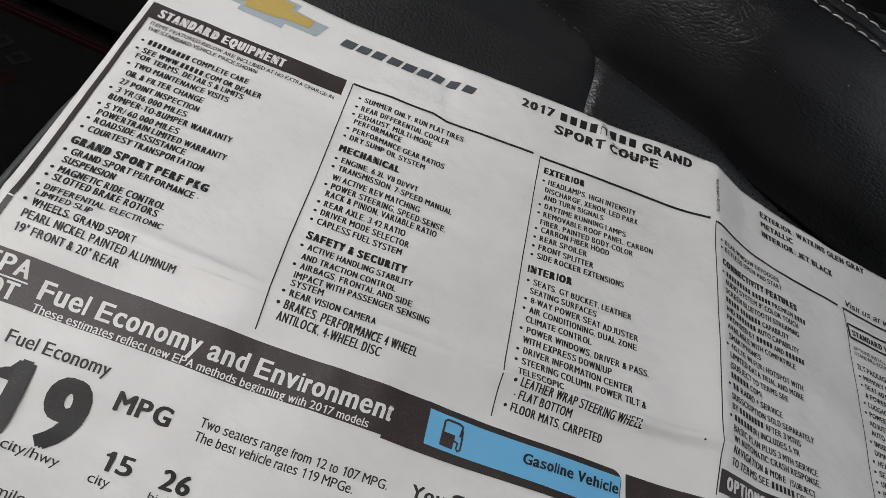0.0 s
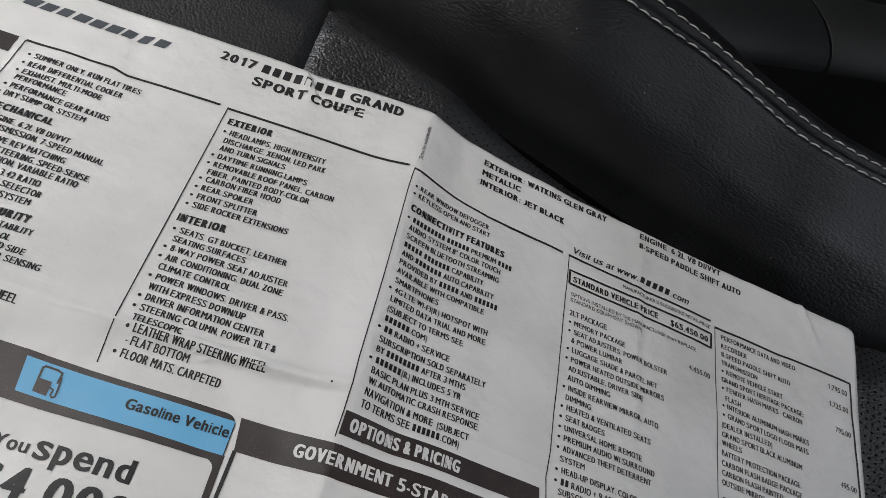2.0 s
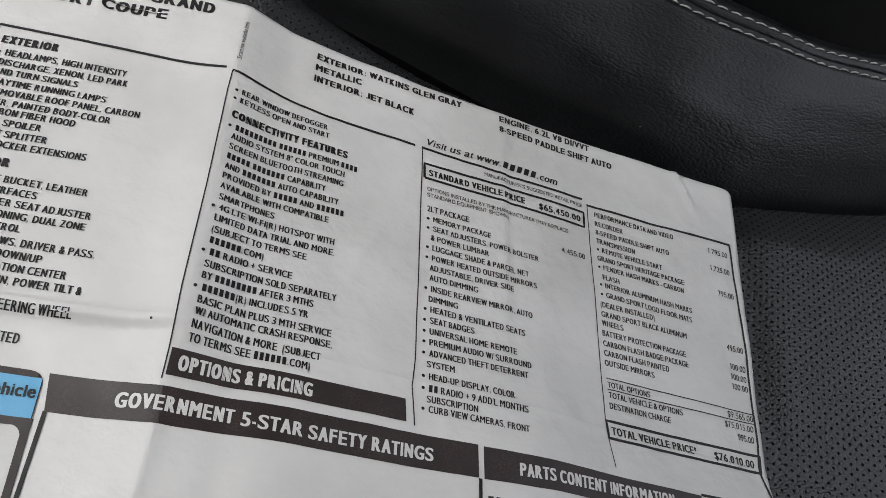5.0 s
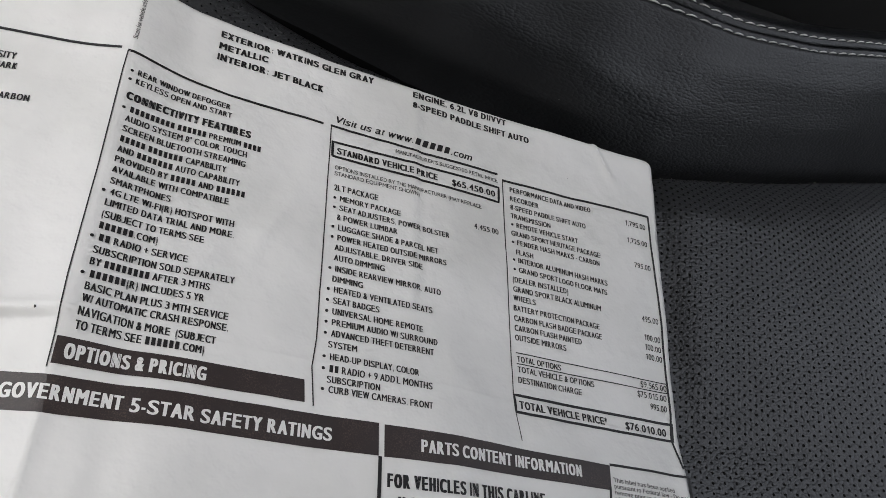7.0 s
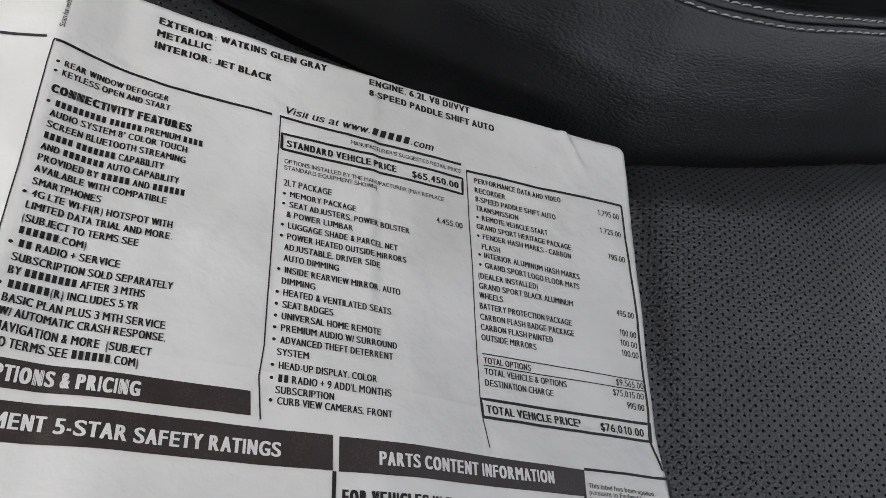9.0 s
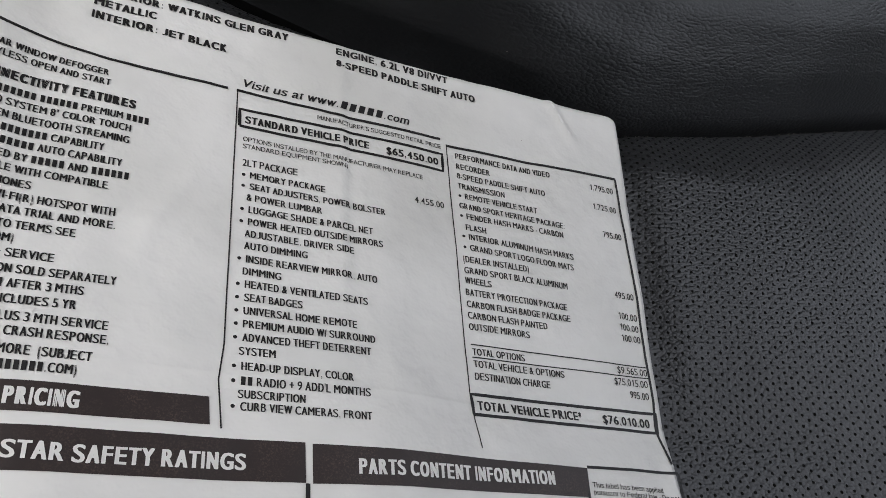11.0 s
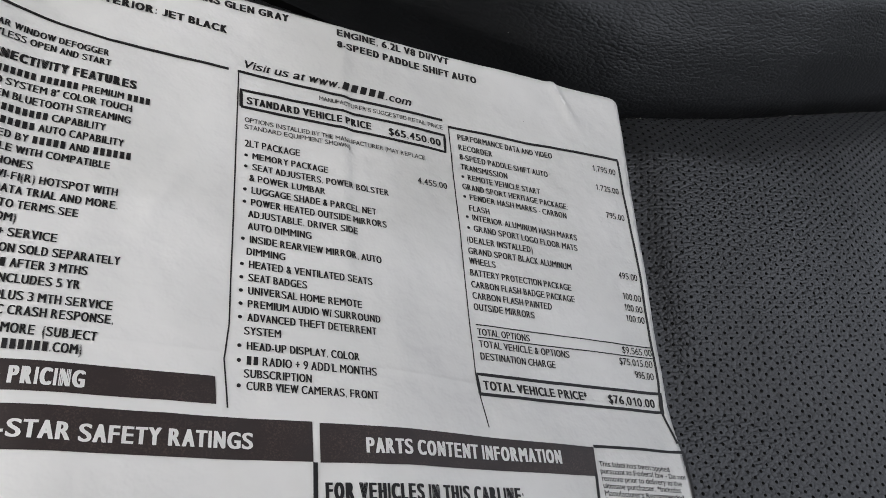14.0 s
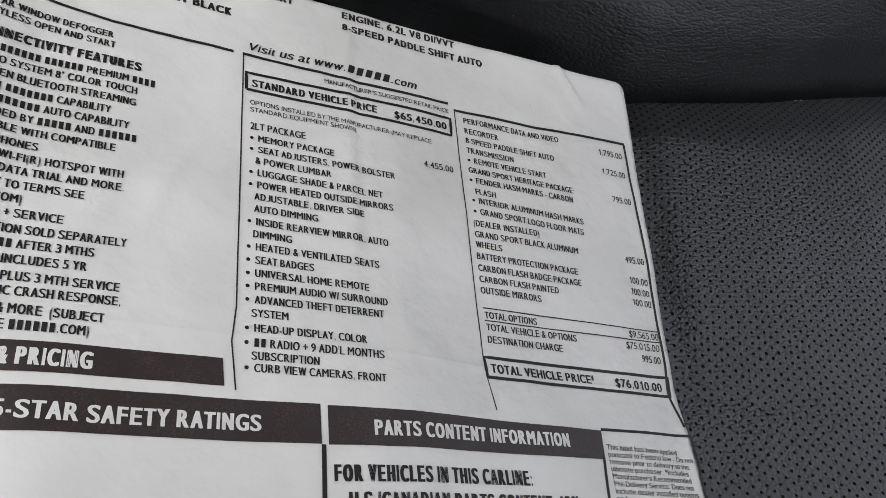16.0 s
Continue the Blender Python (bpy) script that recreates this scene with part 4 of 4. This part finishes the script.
words("$76,010.00", 322.3, -89.2, 2.8, 19.8, slope=0.031, stem=0.195)

# fuel economy label
bar = patch("heading_bar", [(-70.15, -115.75), (56, -116.12), (55.6, -103.9), (-70.71, -104.02)], BAR, label="brown-black heading bar of the fuel label")
patch("heading_bar", [(51.72, -116), (110.61, -117.7), (110.57, -104.6), (51.38, -103.85)], BAR, 1.25, step=0.0008, round_by=3.2)
words("EPA", -67.97, -109.35, 4.4, 11.62, slope=0, stem=0.19, mat=PAPER, layer=2, over=bar)
words("DOT", -68.94, -115.12, 4.4, 11.86, slope=0.001, stem=0.19, mat=PAPER, layer=2, over=bar)
rule([(-69.21, -110.28), (-55.8, -110.22)], 0.4, PAPER, layer=2)
words("Fuel Economy and", -52.5, -112.7, 4.9, 54.8, slope=0.006, stem=0.19, mat=PAPER, layer=2, over=bar)
words("Environment", 4.7, -112.45, 4.9, 38, slope=0.002, stem=0.19, mat=PAPER, layer=2, over=bar)
words("These estimates reflect new EPA methods beginning with 2017 models", -52.3, -115.8, 2.1, 89.9, slope=0.002, stem=0.15, mat=PAPER, layer=2, over=bar)
patch("blue_panel", [(53.39, -114.45), (110.31, -116.15), (110.28, -106.3), (52.39, -105.48)], BLUE, 2, "light blue panel")
words("Gasoline Vehicle", 81.17, -111.23, 3.0, 28.63, stem=0.19, layer=3, slope=-0.003)
rule([(110.01, -116.07), (109.92, -119.11), (110.13, -130.19), (110.44, -142.2), (110.65, -168.34)], 1.9, BAR)
rule([(-70.02, -115.54), (-73.2, -160.08)], 2.0, BAR)
rule([(41.68, -115.96), (109.81, -117.08)], 1.8, BAR, layer=1.2)
arc = [(105.9 + 3.2 * math.sin(k * math.pi / 16), -121.0 + 3.2 * math.cos(k * math.pi / 16)) for k in range(9)]
mesh_object("corner_fillet", [on_paper(x / 1000, y / 1000, 1.3) for x, y in [(109.2, -117.7)] + arc], [(0, k + 1, k) for k in range(1, 9)], BAR, sticker)
words("Fuel Economy", -54.4, -123.9, 3.2, 26.0, slope=-0.004, stem=0.15)
words("1", -52.6, -143.5, 17.2, 7.9, stem=0.23)
words("9", -39.9, -143.5, 17.2, 11.2, stem=0.23)
words("MPG", -24.14, -130.31, 4.5, 14.34, stem=0.22, slope=-0.001)
words("15", -20.6, -144.0, 5.0, 7.3, stem=0.21)
words("26", -6.2, -144.1, 5.1, 7.5, stem=0.21)
words("city", -22.15, -147.72, 2.4, 5.24, slope=-0.034)
words("highway", -7.43, -147.76, 2.3, 11.67, slope=-0.003)
words("combined city/hwy", -62.22, -145.79, 2.5, 32.58, slope=-0.035)
words("gallons per 100 miles", -68.37, -155.84, 2.5, 37.93, slope=-0.037)
words("Two seaters range from 12 to 107 MPG.", -2.92, -127.61, 2.4, 50.71, slope=-0.016)
words("The best vehicle rates 119 MPGe.", -2.9, -131.0, 2.4, 42.5, slope=-0.016)
words("You", 54.06, -128.5, 3.6, 9.34, stem=0.19, slope=-0.005)
words("spend", 64.89, -129.18, 6.6, 25.81, stem=0.2, slope=-0.032)
words("$4,000", 53.77, -140.37, 9.2, 40.43, stem=0.21, slope=-0.045)


def pump_icon():
    """Petrol pump drawn in rules and fields on the blue panel."""
    patch("pump_body", [(57.48, -113.44), (61.3, -113.73), (61.19, -109.99), (57.25, -109.86)], BAR, 3, "black fuel pump drawing")
    rule([(57.58, -110.01), (57.41, -107.16), (57.99, -106.66), (61.34, -106.74), (62.69, -107.16), (62.6, -110)], 0.6, BAR, "pump_outline", 3)
    rule([(62.61, -107.81), (63.05, -108.64), (63.38, -111.12), (63.52, -113.25), (62.86, -113.73), (62.27, -113.23), (62.34, -111.74), (61.23, -111.46)], 0.5, BAR, "pump_hose", 3)


pump_icon()

# ink specks and worn creases
for x, y, r in ((38.0, -138.7, 0.32), (131.3, -90.1, 0.4), (74.0, -56.2, 0.18), (212.5, -63.8, 0.2), (303.0, 8.0, 0.16), (20.5, -83.0, 0.2)):
    mesh_object("ink_speck", [on_paper((x + r * math.cos(k * 1.047) * (1 - 0.3 * (k % 2))) / 1000, (y + r * math.sin(k * 1.047)) / 1000, 1.2) for k in range(6)], [tuple(range(6))], BLACK, sticker)


def worn_crease(points, width):
    """A cracked crease where the coating has come off: short ragged strokes of bare fibre."""
    for (ax, ay), (bx, by) in zip(points, points[1:]):
        n = max(2, round(math.hypot(bx - ax, by - ay) / 1.6))
        for k in range(n):
            if random.random() < 0.3:
                continue
            a, b = k / n, (k + random.uniform(0.6, 1.2)) / n
            j = [random.uniform(-0.25, 0.25) for _ in range(4)]
            rule([(ax + (bx - ax) * a + j[0], ay + (by - ay) * a + j[1]), (ax + (bx - ax) * b + j[2], ay + (by - ay) * b + j[3])], width * random.uniform(0.5, 1.3), WORN, "worn_crease", 1.6)


worn_crease([(138.5, -116), (137.2, -122), (136.6, -130), (134.6, -140), (133, -160)], 0.3)
worn_crease([(108, -90.6), (118, -90.9), (126, -90.2), (133, -90.6)], 0.28)
worn_crease([(315.2, 28.6), (318.2, 23.6), (320.6, 19.0)], 0.6)
worn_crease([(319.8, 20.2), (321.6, 17.6), (323.6, 13.2)], 0.45)
worn_crease([(137.6, 3), (137.5, -30), (137.5, -60), (137.6, -94)], 0.13)

# safety ratings and parts content
bar = patch("heading_bar", [(112.7, -114.13), (138.74, -115.44), (137.77, -105.94), (111.47, -104.79)], BAR)
bar = patch("heading_bar", [(138.74, -115.44), (225.8, -114.4), (225.6, -104.8), (137.77, -105.94)], BAR)
words("GOVERNMENT", 127.7, -111.95, 3.85, 28.6, slope=-0.015, stem=0.195, mat=PAPER, layer=2, over=bar)
words("5-STAR", 158, -112.55, 3.85, 16.1, slope=-0.015, stem=0.195, mat=PAPER, layer=2, over=bar)
words("SAFETY RATINGS", 175.5, -112.85, 3.85, 36.3, slope=0.02, stem=0.195, mat=PAPER, layer=2, over=bar)
rule([(112.9, -113.93), (112.53, -128.18), (112.24, -142.2), (112.04, -168.33)], 1.1)
rule([(226.3, -114.5), (226.1, -126), (226.1, -163.9)], 1.1)
bar = patch("heading_bar", [(227.5, -114.5), (311.1, -112.6), (311.8, -104.1), (227.4, -105)], BAR)
words("PARTS CONTENT INFORMATION", 238.9, -111.7, 3.85, 60, slope=0.028, stem=0.19, mat=PAPER, layer=2, over=bar)
words("FOR VEHICLES IN THIS CARLINE:", 228.5, -123, 4.0, 55.4, slope=0.027, stem=0.19)
words("U.S./CANADIAN PARTS CONTENT: 65%", 231.8, -129.2, 4.0, 66.9, slope=0.026, stem=0.19)
rule([(311.8, -103.8), (330.3, -103.3), (348.2, -103)], 0.9)
rule([(310.9, -108.1), (310.7, -112.5), (309.6, -123.6), (309.1, -159.8)], 1.0)
rule([(348.2, -103.2), (347.7, -110.7), (346.7, -125.2), (346.4, -160.4)], 0.9)
column(313.3, -109.6, 2.09, [("This label has been applied", 27.6), ("pursuant to Federal law - Do not", 33.4), ("remove prior to delivery to the", 31.2), ("ultimate purchaser. *Includes", 30.3), ("Manufacturer's Recommended", 30.7), ("Pre-Delivery Service. Does not", 30.9), ("include dealer installed options", 32), ("and accessories", 16.4)], cap=1.55, slope=-0)
